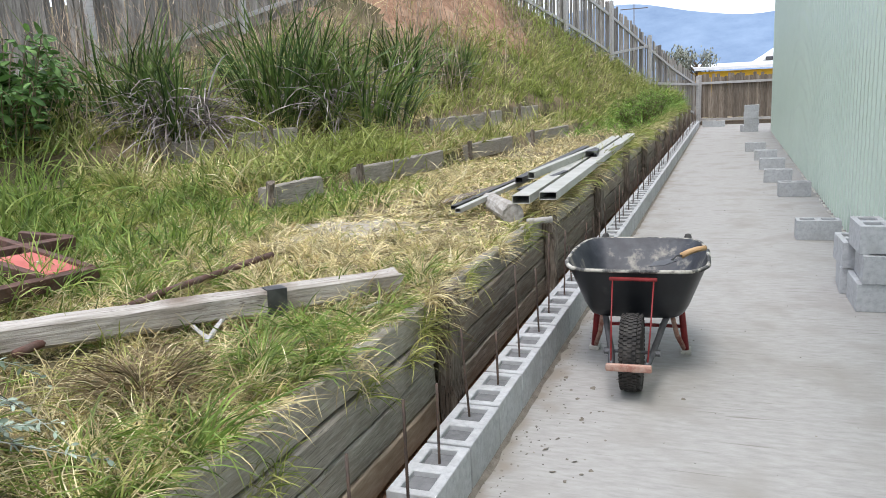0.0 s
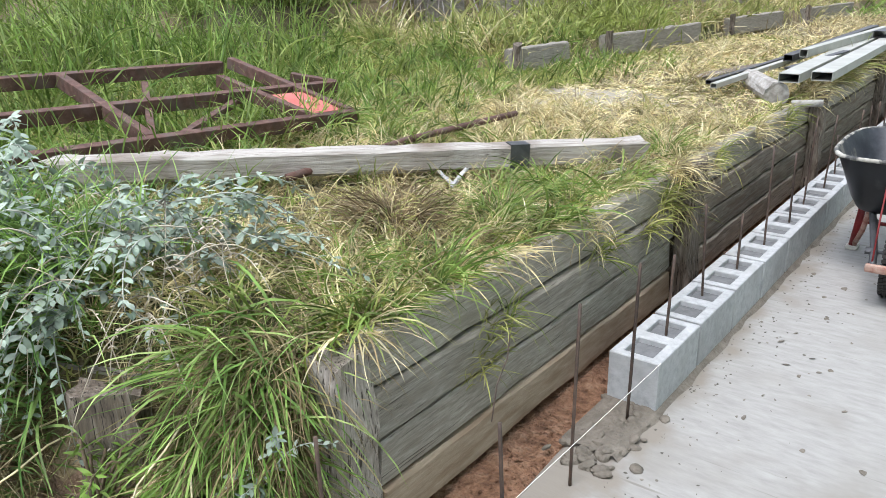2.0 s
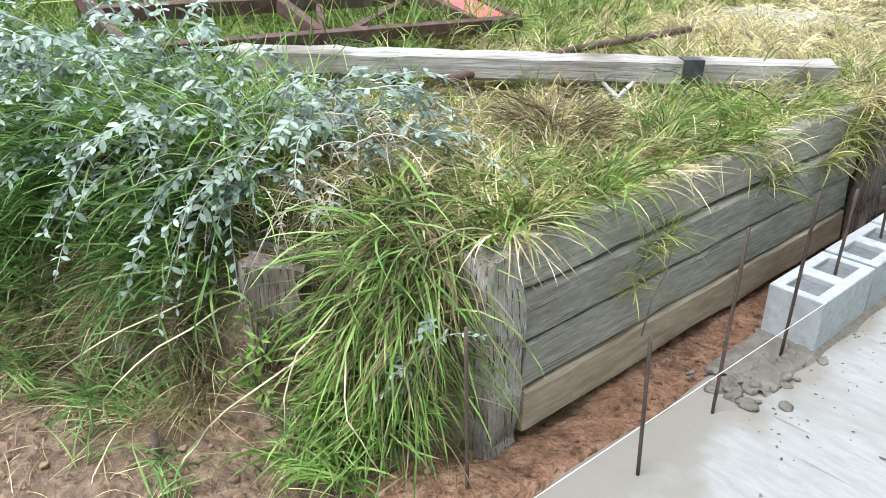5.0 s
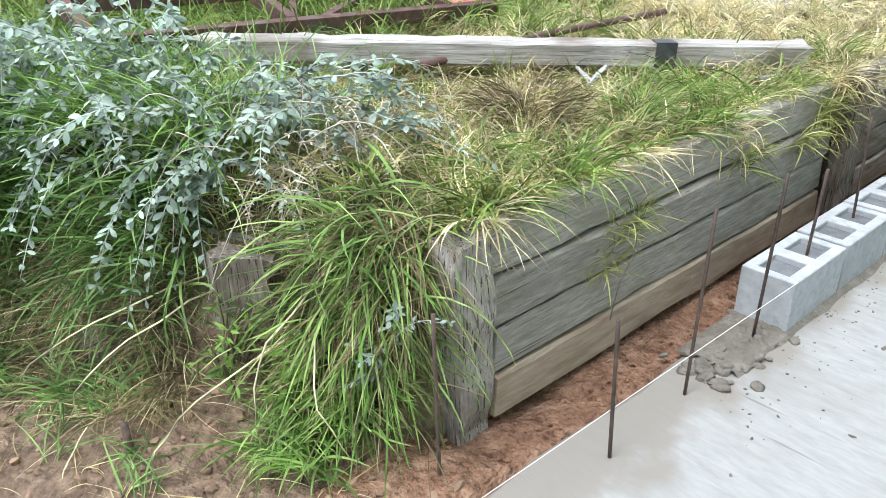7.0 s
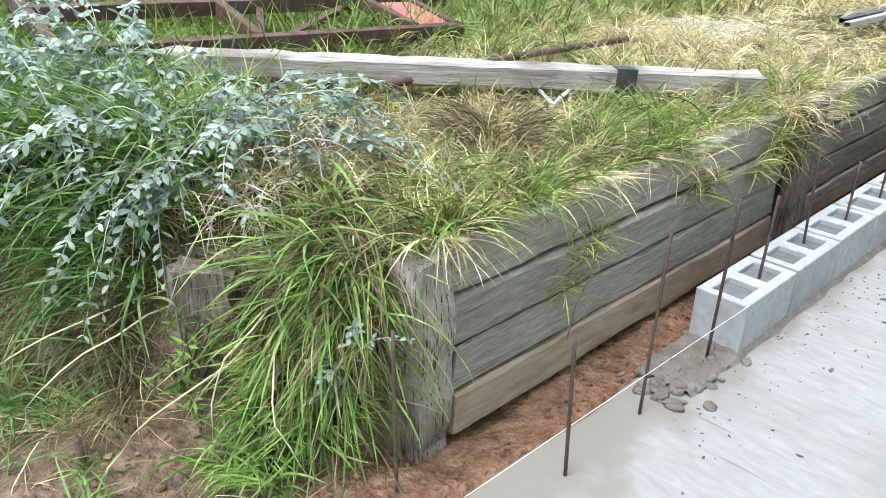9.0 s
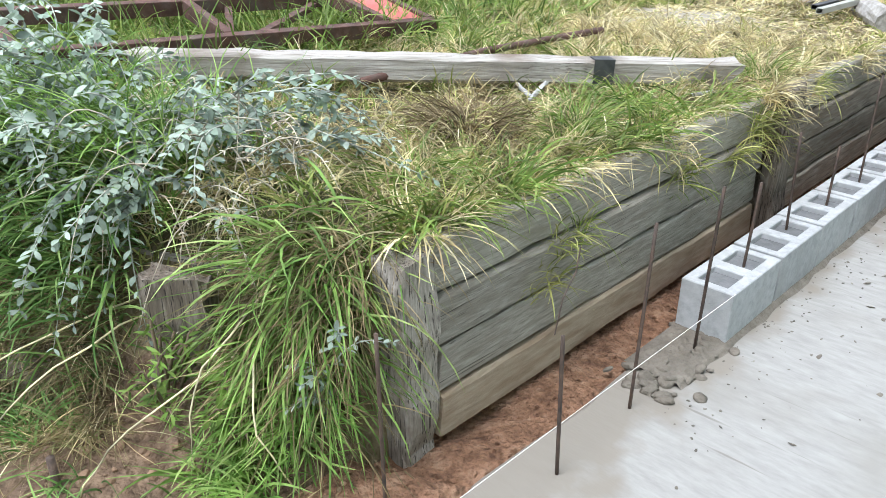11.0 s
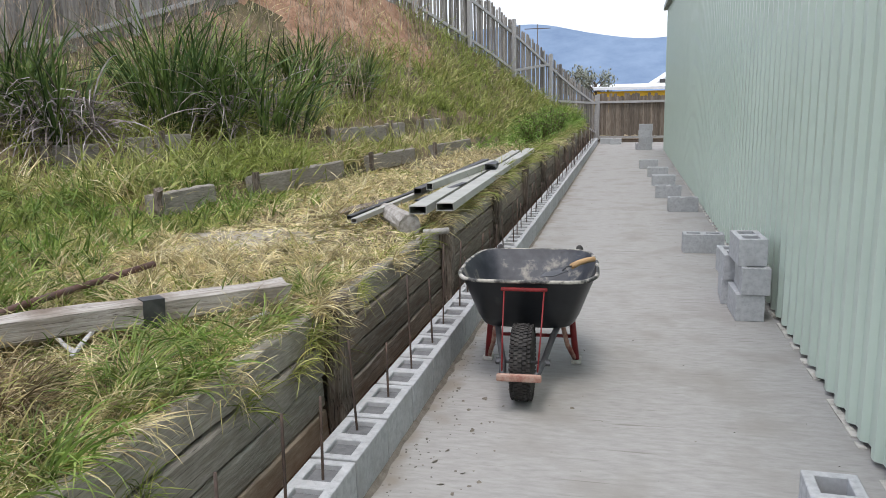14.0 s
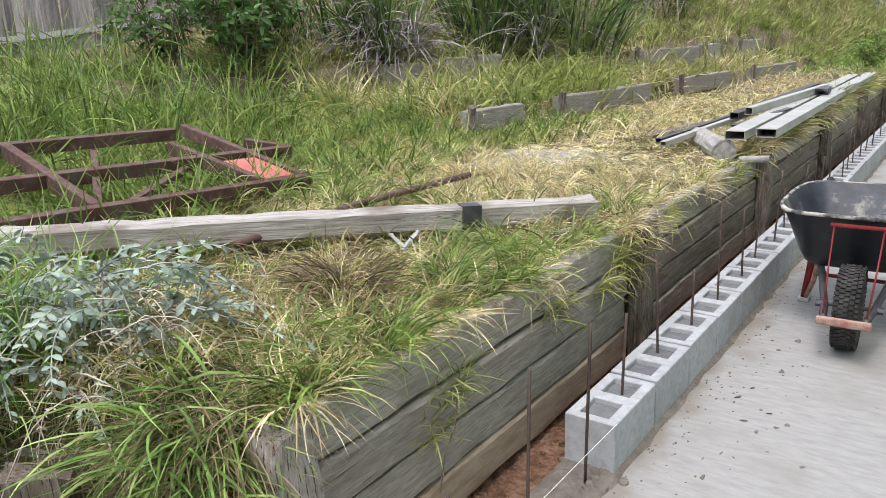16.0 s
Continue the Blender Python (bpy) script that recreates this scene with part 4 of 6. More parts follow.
def build_rusty_frame():
    A, B, NL = Vector((-2.10, 0.69, 0.79)), Vector((-3.15, 1.13, 0.99)), Vector((-2.20, -0.53, 0.84))
    u, v = (NL - A).normalized(), (B - A).normalized()
    w = u.cross(v).normalized()
    if w.z < 0:
        w = -w
    v = (v - u * v.dot(u)).normalized()
    m = Matrix((u, v, w)).transposed().to_4x4()
    m.translation = A
    fr = thing("trailer_chassis", m, "rusty red welded steel frame lying in long grass", "chassis")
    L, W, t, h = 2.0, 1.15, 0.048, 0.07

    def bar(name, p, q, wd=t, ht=h, z=0.0, mtl=M_RUST, label=""):
        p, q = Vector((*p, z)), Vector((*q, z))
        d = q - p
        bm = box((-wd / 2, 0, -ht), (wd / 2, d.length, 0), bevel=0.004)
        ob = part(name, bm, mtl, fr, label)
        ob.matrix_basis = Matrix.Translation(p) @ Matrix.Rotation(math.atan2(-d.x, d.y), 4, "Z")
    bar("rail", (-0.03, 0.0), (L, 0.0))
    bar("rail", (-0.30, 0.50), (L, 0.48), z=0.002)
    bar("rail", (0.14, 1.06), (L, 1.02))
    bar("cross_bar", (0.0, 0.02), (0.04, 1.12), z=0.004)
    bar("cross_bar", (0.27, 0.02), (0.33, 0.78), z=0.006)
    bar("cross_bar", (1.15, 0.02), (1.12, 1.02), z=0.004)
    bar("cross_bar", (L, -0.02), (L, 1.04), z=0.003)
    bar("diagonal", (0.45, 0.44), (1.02, 0.04), 0.035, 0.035, -0.03)
    bar("diagonal", (0.72, 0.90), (1.10, 0.10), 0.035, 0.03, -0.035)
    bar("end_stub", (-0.30, 0.50), (-0.13, 0.72), z=0.003)
    plate = box((0.03, 0.05, -0.018), (0.26, 0.40, -0.010))
    part("red_plate", plate, M_PLATE, fr, "faded red painted plate")
    part("plate_stud", sweep([(0.13, 0.22, -0.012), (0.13, 0.22, 0.0)], 0.014, 10), M_GALV, fr)


build_rusty_frame()
for a, b in (((-0.98, 0.12, 0.655), (-1.06, 0.33, 0.675)), ((-1.01, 0.16, 0.655), (-1.16, 0.26, 0.665)), ((-0.62, 0.78, 0.62), (-0.57, 0.86, 0.63))):
    m, ln = along(a, b)
    ob = link("wood_splinter", beam_mesh("wood_splinter", ln, 0.016, 0.009, 33, 0.002, 3, 0.002, 0.01), M_RAIL)
    ob.matrix_world = m
    tagged(ob, "pale broken wood splinter lying in the grass", "splinter", "wood splinters")


def hollow_tube(name, a, b, w, h, t, material, label, category, group="", roll=0):
    """A rectangular hollow section from a to b."""
    m, length = along(a, b)
    bm = bmesh.new()
    outer, inner = ((-w / 2, 0), (w / 2, 0), (w / 2, h), (-w / 2, h)), ((-w / 2 + t, t), (w / 2 - t, t), (w / 2 - t, h - t), (-w / 2 + t, h - t))
    vs = [[[bm.verts.new((x, y, z)) for x, z in r] for y in (0, length)] for r in (outer, inner)]
    for k in range(4):
        j = (k + 1) % 4
        bm.faces.new((vs[0][0][k], vs[0][0][j], vs[0][1][j], vs[0][1][k]))
        bm.faces.new((vs[1][0][j], vs[1][0][k], vs[1][1][k], vs[1][1][j]))
        for e in (0, 1):
            bm.faces.new((vs[0][e][k], vs[0][e][j], vs[1][e][j], vs[1][e][k]))
    bmesh.ops.recalc_face_normals(bm, faces=bm.faces)
    ob = part(name, bm, material)
    ob.matrix_world = m @ Matrix.Rotation(radians(roll), 4, "Y")
    return tagged(ob, label, category, group)


TUBES = "steel lengths piled on the wall top"
hollow_tube("steel_tube", (-0.325, 3.30, 0.745), (-0.50, 9.9, 0.735), 0.13, 0.06, 0.004, M_GALV, "long galvanised rectangular steel tube on the terrace edge", "steel tube", TUBES)
hollow_tube("steel_tube", (-0.485, 3.12, 0.745), (-0.66, 9.5, 0.735), 0.13, 0.06, 0.004, M_GALV, "long galvanised rectangular steel tube on the terrace edge", "steel tube", TUBES)
hollow_tube("steel_channel", (-0.95, 3.05, 0.685), (-0.62, 6.2, 0.79), 0.045, 0.035, 0.003, M_GALV, "slim galvanised steel section leaning on the tubes", "steel channel", TUBES)
hollow_tube("steel_channel", (-1.02, 3.15, 0.695), (-0.70, 6.4, 0.78), 0.045, 0.03, 0.003, M_DARKSTEEL, "slim dark steel section leaning on the tubes", "steel channel", TUBES)
hollow_tube("steel_tube", (-0.66, 4.15, 0.80), (-0.52, 6.6, 0.81), 0.06, 0.06, 0.004, M_GALV, "short square galvanised tube on top of the pile", "steel tube", TUBES)
hollow_tube("steel_tube", (-0.78, 4.2, 0.76), (-0.66, 6.9, 0.81), 0.07, 0.05, 0.004, M_DARKSTEEL, "dark square tube lying on the pile", "steel tube", TUBES)
hollow_tube("steel_bracket", (-0.66, 3.75, 0.755), (-0.45, 4.6, 0.81), 0.05, 0.012, 0.002, M_DARKSTEEL, "dark flat steel strap on the tubes", "bracket", TUBES)
hollow_tube("steel_bracket", (-0.46, 6.05, 0.805), (-0.50, 6.45, 0.805), 0.12, 0.06, 0.004, M_DARKSTEEL, "dark folded steel end piece on the tubes", "bracket", TUBES)


def build_log():
    bm = sweep([(-0.545, 3.12, 0.66), (-0.70, 3.38, 0.665), (-0.90, 3.70, 0.67)], 0.085, 16, 0.95)
    for v in bm.verts:
        v.co += Vector(rng.normal(0, 0.004, 3))
    tagged(part("log", bm, M_LOG, smooth=False), "short grey peeled log supporting the steel tubes", "log")
    m, length = along((-1.34, 3.75, 0.63), (-1.05, 5.1, 0.64))
    ob = link("board", beam_mesh("board", length, 0.10, 0.03, 66, 0.004, 10, 0.006, 0.02), M_POSTWOOD)
    ob.matrix_world = m
    tagged(ob, "dark rotten board half sunk in straw", "board")
    tagged(part("pipe_offcut", sweep([(-0.44, 3.10, 0.615), (-0.27, 3.18, 0.62)], 0.024, 12), M_LOG, smooth=True), "short grey pipe end poking from the grass", "pipe")


build_log()


def terrace_line(name, fx, spans, z_at, height, label):
    th = thing(name, pose(0, 0, 0), label, "garden edging")
    for i, (a, b, dz) in enumerate(spans):
        p, q = (float(fx(np.array(a))), a, z_at + dz), (float(fx(np.array(b))), b, z_at + dz)
        m, length = along(p, q)
        ob = link("sleeper", beam_mesh("sleeper", length, 0.075, height, 500 + i + int(100 * z_at), 0.010, 10, 0.0028, 0.01), M_SLEEPER, th)
        ob.matrix_basis = m
        ob2 = link("peg", beam_mesh("peg", height + 0.12, 0.06, 0.05, 600 + i, 0.008, 4, 0.005, 0.01), M_POSTWOOD, th)
        ob2.matrix_basis = Matrix.Translation((p[0] + 0.065, p[1] + 0.05, z_at + dz - 0.08)) @ pose(0, 0, 0, 90, 0, rng.uniform(-15, 15))
    return th


terrace_line("terrace_edging", line2_x, [(3.15, 3.95, 0.03), (4.55, 6.5, 0.035), (7.2, 8.8, 0.04), (9.6, 11.6, 0.03)], 0.635, 0.205, "broken line of grey sleepers edging the lower terrace")
terrace_line("terrace_edging", line3_x, [(4.25, 4.75, 0.0), (4.95, 5.28, 0.04), (5.33, 5.72, 0.05), (7.7, 9.5, 0.0), (9.6, 10.3, 0.02), (11.0, 11.9, 0.04)], 0.96, 0.24, "short grey sleeper pieces edging the upper terrace")


# ---- fences ----
def paling_mesh(w, h):
    bm = bmesh.new()
    pts = [(-w / 2, 0), (w / 2, 0), (w / 2, h - 0.03), (w / 2 - 0.025, h), (-w / 2 + 0.025, h), (-w / 2, h - 0.03)]
    f = [bm.verts.new((x, -0.008, z)) for x, z in pts]
    k = [bm.verts.new((x, 0.008, z)) for x, z in pts]
    bm.faces.new(f)
    bm.faces.new(k[::-1])
    for i in range(6):
        j = (i + 1) % 6
        bm.faces.new((f[j], f[i], k[i], k[j]))
    bmesh.ops.recalc_face_normals(bm, faces=bm.faces)
    me = bpy.data.meshes.new("paling")
    bm.to_mesh(me)
    bm.free()
    me.materials.append(M_FENCE)
    return me


def build_fences():
    run = FENCE_B - FENCE_A
    length = np.linalg.norm(run)
    d = run / length
    ang = math.degrees(math.atan2(d[1], d[0]))
    fence = thing("side_fence", pose(0, 0, 0), "weathered grey paling fence stepping over the hill", "fence")
    pal = paling_mesh(0.095, 1.62)
    s = -9.0
    zat = lambda y: float(np.interp(y, FENCE_Y, FENCE_Z))
    while s < length - 0.05:
        p = FENCE_A + d * s
        ob = link("paling", pal, None, fence)
        back = rng.uniform() < 0.45
        ob.matrix_basis = pose(p[0], p[1], zat(p[1]) - 0.08 + rng.normal(0, 0.045), 0, rng.normal(0, 0.7), ang) @ Matrix.Translation((0, 0.02 if back else 0.0, 0))
        s += (0.135 if p[1] > 13 else 0.092) + rng.uniform(-0.008, 0.010)
    s = -9.0
    posts = []
    while s < length + 0.1:
        posts.append(min(s, length))
        s += 2.45
    posts[-1] = length
    n = np.array([d[1], -d[0]])  # towards the yard
    for a in posts:
        p = FENCE_A + d * a + n * 0.06
        ob = link("post", beam_mesh("post", 1.6, 0.10, 0.085, 900, 0.006, 4, 0.003, 0.01), M_RAIL, fence)
        ob.matrix_basis = Matrix.Translation((p[0], p[1], zat(p[1]) - 0.05)) @ pose(0, 0, 0, 0, 0, ang) @ pose(0, 0, 0, 90, 0, 0)
    for a, b in zip(posts, posts[1:]):
        for k, hgt in enumerate((0.20, 1.20)):
            steps = 2
            for q in range(steps):
                sa, sb = a + (b - a) * q / steps, a + (b - a) * (q + 1) / steps
                pa, pb = FENCE_A + d * sa + n * 0.035, FENCE_A + d * sb + n * 0.035
                m, ln = along((pa[0], pa[1], zat(pa[1]) + hgt), (pb[0], pb[1], zat(pb[1]) + hgt))
                ob = part("rail", box((-0.02, 0, -0.035), (0.02, ln, 0.035)), M_RAIL, fence)
                ob.matrix_basis = m
    for a, b in ((posts[-2], posts[-1]), (posts[-3], posts[-2])):
        pa, pb = FENCE_A + d * a + n * 0.06, FENCE_A + d * b + n * 0.06
        m, ln = along((pa[0], pa[1], zat(pa[1]) + 0.15), (pb[0], pb[1], zat(pb[1]) + 1.25))
        ob = part("brace", box((-0.02, 0, -0.035), (0.02, ln, 0.035)), M_RAIL, fence)
        ob.matrix_basis = m

    back = thing("back_fence", pose(0, 0, 0), "weathered brown paling fence across the far end", "fence")
    pal2 = paling_mesh(0.108, 1.46)
    pal2.materials[0] = M_BACKFENCE
    x = 0.0
    while x < 6:
        ob = link("paling", pal2, None, back)
        ob.matrix_basis = pose(x, 26.05 + (0.018 if rng.uniform() < 0.5 else 0), 0.14 + rng.choice([0.0, 0.10], p=[0.6, 0.4]) + rng.normal(0, 0.015), 0, rng.normal(0, 0.5), 0)
        x += 0.088 + rng.uniform(-0.004, 0.005)
    for z in (0.16, 1.40):
        part("rail", box((-0.1, 25.97, z - 0.04), (6, 26.03, z + 0.04)), M_RAIL, back)
    for x in (-0.13, 2.4, 4.9):
        part("post", box((x - 0.05, 25.9, -0.05), (x + 0.05, 25.99, 1.66), bevel=0.006), M_RAIL, back)
    part("plinth_board", box((-0.1, 26.0, -0.05), (6, 26.04, 0.10)), M_POSTWOOD, back)


build_fences()


# ---- the distance ----
def ridge(name, y, knots, base, mtl, label):
    bm, top, bot = bmesh.new(), [], []
    xs = np.linspace(knots[0][0], knots[-1][0], 120)
    zs = np.interp(xs, [k[0] for k in knots], [k[1] for k in knots])
    zs = np.convolve(np.pad(zs, 4, mode="edge"), np.ones(9) / 9, "valid") + 0.004 * (zs - base) * np.sin(xs * 0.31)
    for x, z in zip(xs, zs):
        top.append(bm.verts.new((x, y + 60, z)))
        bot.append(bm.verts.new((x, y - 120, base)))
    for i in range(len(xs) - 1):
        bm.faces.new((bot[i], bot[i + 1], top[i + 1], top[i]))
    tagged(part(name, bm, mtl, smooth=True), label, "hill", kind="structure")


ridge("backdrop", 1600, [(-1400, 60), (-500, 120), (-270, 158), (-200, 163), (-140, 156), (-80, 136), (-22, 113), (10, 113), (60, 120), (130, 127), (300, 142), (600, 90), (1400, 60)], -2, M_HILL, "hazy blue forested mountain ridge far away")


def build_house():
    hs = thing("neighbour_house", pose(1.2, 46, -0.1, 0, 0, 6), "yellow building with a white sheet roof beyond the fence", "house")
    part("wall", box((-2.0, 0, -0.1), (9, 6, 2.02)), M_YELLOW, hs)
    part("fascia", box((-2.3, -0.4, 2.10), (9.3, -0.32, 2.20)), M_WHITEROOF, hs)
    bm = bmesh.new()
    vs = [bm.verts.new(p) for p in ((-2.3, -0.4, 2.2), (9.3, -0.4, 2.2), (9.3, 6.4, 2.5), (-2.3, 6.4, 2.5), (-2.3, -0.4, 2.26), (9.3, -0.4, 2.26), (9.3, 6.4, 2.56), (-2.3, 6.4, 2.56))]
    for f in ((3, 2, 1, 0), (4, 5, 6, 7), (0, 1, 5, 4), (1, 2, 6, 5), (2, 3, 7, 6), (3, 0, 4, 7)):
        bm.faces.new([vs[k] for k in f])
    part("roof", bm, M_WHITEROOF, hs)
    bm = bmesh.new()
    vs = [bm.verts.new(p) for p in ((1.9, 7, 2.3), (6.3, 7, 2.3), (4.1, 7, 3.7), (1.9, 12, 2.3), (6.3, 12, 2.3), (4.1, 12, 3.7))]
    for f in ((0, 1, 2), (5, 4, 3), (0, 2, 5, 3), (1, 4, 5, 2), (0, 3, 4, 1)):
        bm.faces.new([vs[k] for k in f])
    part("gable", bm, M_WHITEROOF, hs)
    part("gable_vent", box((2.6, 6.95, 2.6), (3.2, 7.0, 2.85)), M_DARKSTEEL, hs)


build_house()


def build_pole():
    pl = thing("power_pole", pose(-12.9, 120, 0), "distant power pole with a cross-arm", "power pole")
    part("pole", sweep([(0, 0, -0.1), (0, 0, 13)], 0.09, 8, 0.7), M_POSTWOOD, pl)
    part("cross_arm", box((-2.0, -0.06, 12.25), (2.0, 0.06, 12.37)), M_POSTWOOD, pl)


build_pole()


def build_tree(x, y, h, seed):
    r = np.random.default_rng(seed)
    tree = thing("tree", pose(x, y, 0), "sparse grey-green tree beyond the fence", "tree")
    bm = sweep([(0, 0, -0.2), (0.1, 0, h * 0.35), (0.0, 0.1, h * 0.62)], 0.16, 8, 0.5)
    part("trunk", bm, M_BARK, tree, smooth=True)
    tips = []
    for i in range(16):
        a, z = r.uniform(0, 6.28), h * r.uniform(0.3, 0.62)
        ln = h * r.uniform(0.2, 0.36)
        e = np.array([math.cos(a) * ln * 0.75, math.sin(a) * ln * 0.75, z + ln * r.uniform(0.4, 1.0)])
        part("limb", sweep([(0.03, 0.03, z), tuple(e * [0.55, 0.55, 1] - [0, 0, (e[2] - z) * 0.4]), tuple(e)], 0.035, 5, 0.3), M_BARK, tree)
        tips += [e, e * [0.6, 0.6, 1] + [0, 0, -(e[2] - z) * 0.3]]
    tips = np.array(tips)
    n = 650
    c = tips[r.integers(0, len(tips), n)] + r.normal(0, h * 0.045, (n, 3))
    me = blades("crown", c, 0.16, 0.09, r.uniform(0, 6.28, n), 0.12, 0.8, 2)
    link("crown", me, G_TREE, tree)


build_tree(-2.3, 44, 3.9, 3)
build_tree(-1.0, 47, 3.9, 4)


# ---- grass and plants ----
def fronds(name, root, length, width, az, th0, th1, levels=4, floor=None, bend=1.0):
    """Many ribbon leaves as one mesh. th0, th1: the lean from the upright at foot and tip, in degrees; floor: a height that they lie on."""
    n = len(root)
    length, width, az, th0, th1 = (np.broadcast_to(np.asarray(v, float), (n,)) for v in (length, width, az, th0, th1))
    out = np.stack([np.cos(az), np.sin(az), np.zeros(n)], 1)
    across = np.stack([-np.sin(az), np.cos(az), np.zeros(n)], 1)
    roll, veer = rng.normal(0, 0.8, n), rng.normal(0, 0.55, n)
    c, verts = np.array(root, float), []
    lie = rng.uniform(0.002, 0.016, n)
    for k in range(levels + 1):
        s = k / levels
        th = np.radians(th0 + (th1 - th0) * s ** bend)
        if k < levels:
            up = np.stack([-np.cos(th) * out[:, 0], -np.cos(th) * out[:, 1], np.sin(th)], 1)
            side = across * np.cos(roll)[:, None] + up * np.sin(roll)[:, None]
            wk = width * (0.62 + 0.38 * min(1, s * 3)) * (1 - 0.8 * s ** 2.2) * 0.5
            verts += [c - side * wk[:, None], c + side * wk[:, None]]
        else:
            verts.append(c)
        mid = np.radians(th0 + (th1 - th0) * min(1, s + 0.5 / levels) ** bend)
        go = out + across * (veer * s)[:, None]
        c = c + (length / levels)[:, None] * (go * np.sin(mid)[:, None] + np.array([0, 0, 1.0]) * np.cos(mid)[:, None])
        if floor is not None:
            c[:, 2] = np.maximum(c[:, 2], floor(c[:, 0], c[:, 1]) + lie)
    per = 2 * levels + 1
    v = np.stack(verts, 1).reshape(-1, 3)
    t = []
    for k in range(levels - 1):
        a = 2 * k
        t += [(a, a + 1, a + 3), (a, a + 3, a + 2)]
    t.append((per - 3, per - 2, per - 1))
    return raw_mesh(name, v, (np.arange(n)[:, None, None] * per + np.array(t)[None]).reshape(-1, 3))


def scatter(n, x0, x1, y0, y1, keep):
    x, y = rng.uniform(x0, x1, n), rng.uniform(y0, y1, n)
    k = keep(x, y) > rng.uniform(0, 1, n)
    return x[k], y[k]


def side_d(x, y):
    return (x - SIDE_P[0]) * SIDE_N[0] + (y - SIDE_P[1]) * SIDE_N[1]


def on_terrace(x, y):
    return (x < -0.455) & (side_d(x, y) < 0.02) & (x > fence_x(y) - 0.2)


def rest_z(x, y):
    """The height that loose blades lie on: the ground, or the top of the sleepers."""
    over = (x > -0.47) & (x < -0.366) & (y > -1.2)
    return np.where(over, 0.598 + 0.0008 * y, ground_z(x, y))


def greenness(x, y):
    """0: mown straw, 1: lush green."""
    g = 0.26 + 0.38 * hsh(x, y, 2.3) + 0.30 * hsh(x, y, 6.1, 1.0)
    g = g + 0.75 * step(-1.5, -2.2, x) * (1 - step(2.8, 4.2, y)) + 0.12 * step(0.3, -0.8, y) - 0.75 * step(1.0, 1.9, y) * step(-2.3, -1.6, x) * (1 - step(6, 10, y)) - 0.25 * step(-0.85, -0.55, x) * step(-0.3, 0.2, y) * (1 - step(1.2, 1.8, y))
    return np.clip(g, 0, 1)


def rnd(x, lo, hi):
    return rng.uniform(lo, hi, len(x))


def lay_grass(name, x, y, az, length, width, th0, th1, mtl, label, levels=4, sink=0.008, lie=True):
    root = np.stack([x, y, rest_z(x, y) - sink], 1)
    me = fronds(name, root, length, width, az, th0, th1, levels, rest_z if lie else None)
    return tagged(link(name, me, mtl), label, "grass", kind="stuff")


def clumps(name, cx, cy, per, spread, length, width, th0, th1, mtl, label, comb=0.9, levels=4, lie=True, toward=None):
    """Bunches of blades: those of one bunch fall much the same way."""
    k = np.repeat(np.arange(len(cx)), per)
    lean = rng.uniform(0, 2 * math.pi, len(cx)) if toward is None else toward(cx, cy)
    size = rng.uniform(0.6, 1.25, len(cx))[k]
    x, y = cx[k] + rng.normal(0, spread, len(k)), cy[k] + rng.normal(0, spread, len(k))
    ok = on_terrace(x, y)
    x, y, k, size = x[ok], y[ok], k[ok], size[ok]
    return lay_grass(name, x, y, lean[k] + rng.normal(0, comb, len(k)), rnd(x, *length) * size, rnd(x, *width), rnd(x, *th0), rnd(x, *th1), mtl, label, levels, lie=lie)


near = lambda x, y: on_terrace(x, y) & (x > -4.6)
bare_patch = lambda x, y: 1 - 0.9 * np.exp(-(((x + 1.55) / 0.42) ** 2 + ((y - 2.5) / 0.5) ** 2)) - 0.5 * np.exp(-(((x + 0.80) / 0.25) ** 2 + ((y - 0.62) / 0.22) ** 2))
nearer = lambda y: 1 - 0.55 * step(1.0, 5.0, y)

# thatch of cut straw
x, y = scatter(52000, -4.2, -0.45, -1.9, 8, lambda x, y: near(x, y) * (1.05 - 0.8 * greenness(x, y)) * (0.25 + 0.75 * bare_patch(x, y)))
lay_grass("cut_straw", x, y, rnd(x, 0, 6.28), rnd(x, 0.04, 0.15), rnd(x, 0.003, 0.0065) * (1 + 0.16 * np.clip(y, 0, 8)), rnd(x, 55, 88), rnd(x, 80, 105), G_DRY, "dry cut straw lying on the terrace", 3)
# short regrowth
x, y = scatter(40000, -4.6, -0.45, -1.9, 7.5, lambda x, y: near(x, y) * np.clip(0.15 + greenness(x, y), 0, 1) * bare_patch(x, y))
lay_grass("mown_grass", x, y, rnd(x, 0, 6.28), rnd(x, 0.03, 0.11) * (1 + 0.4 * greenness(x, y)), rnd(x, 0.004, 0.0085) * (1 + 0.16 * np.clip(y, 0, 8)), rnd(x, 0, 60), rnd(x, 40, 115), G_GREEN, "short green grass on the mown terrace", 3)
# bunches, standing and combed over
cx, cy = scatter(2600, -4.5, -0.50, -1.9, 6.5, lambda x, y: near(x, y) * (0.05 + 0.95 * greenness(x, y)) * nearer(y) * bare_patch(x, y))
clumps("grass_clumps", cx, cy, 16, 0.03, (0.06, 0.18), (0.0045, 0.0095), (0, 60), (30, 130), G_GREEN, "uncut green clumps standing in the mown grass", 1.5)
cx, cy = scatter(1500, -2.6, -0.48, -1.9, 2.4, lambda x, y: near(x, y) * bare_patch(x, y) * (0.6 + 0.5 * hsh(x, y, 4.0, 2.0)))
clumps("messy_straw", cx, cy, 24, 0.030, (0.07, 0.22), (0.0032, 0.0065), (0, 80), (50, 130), G_DRY, "long bleached straw near the corner of the terrace", 1.3)
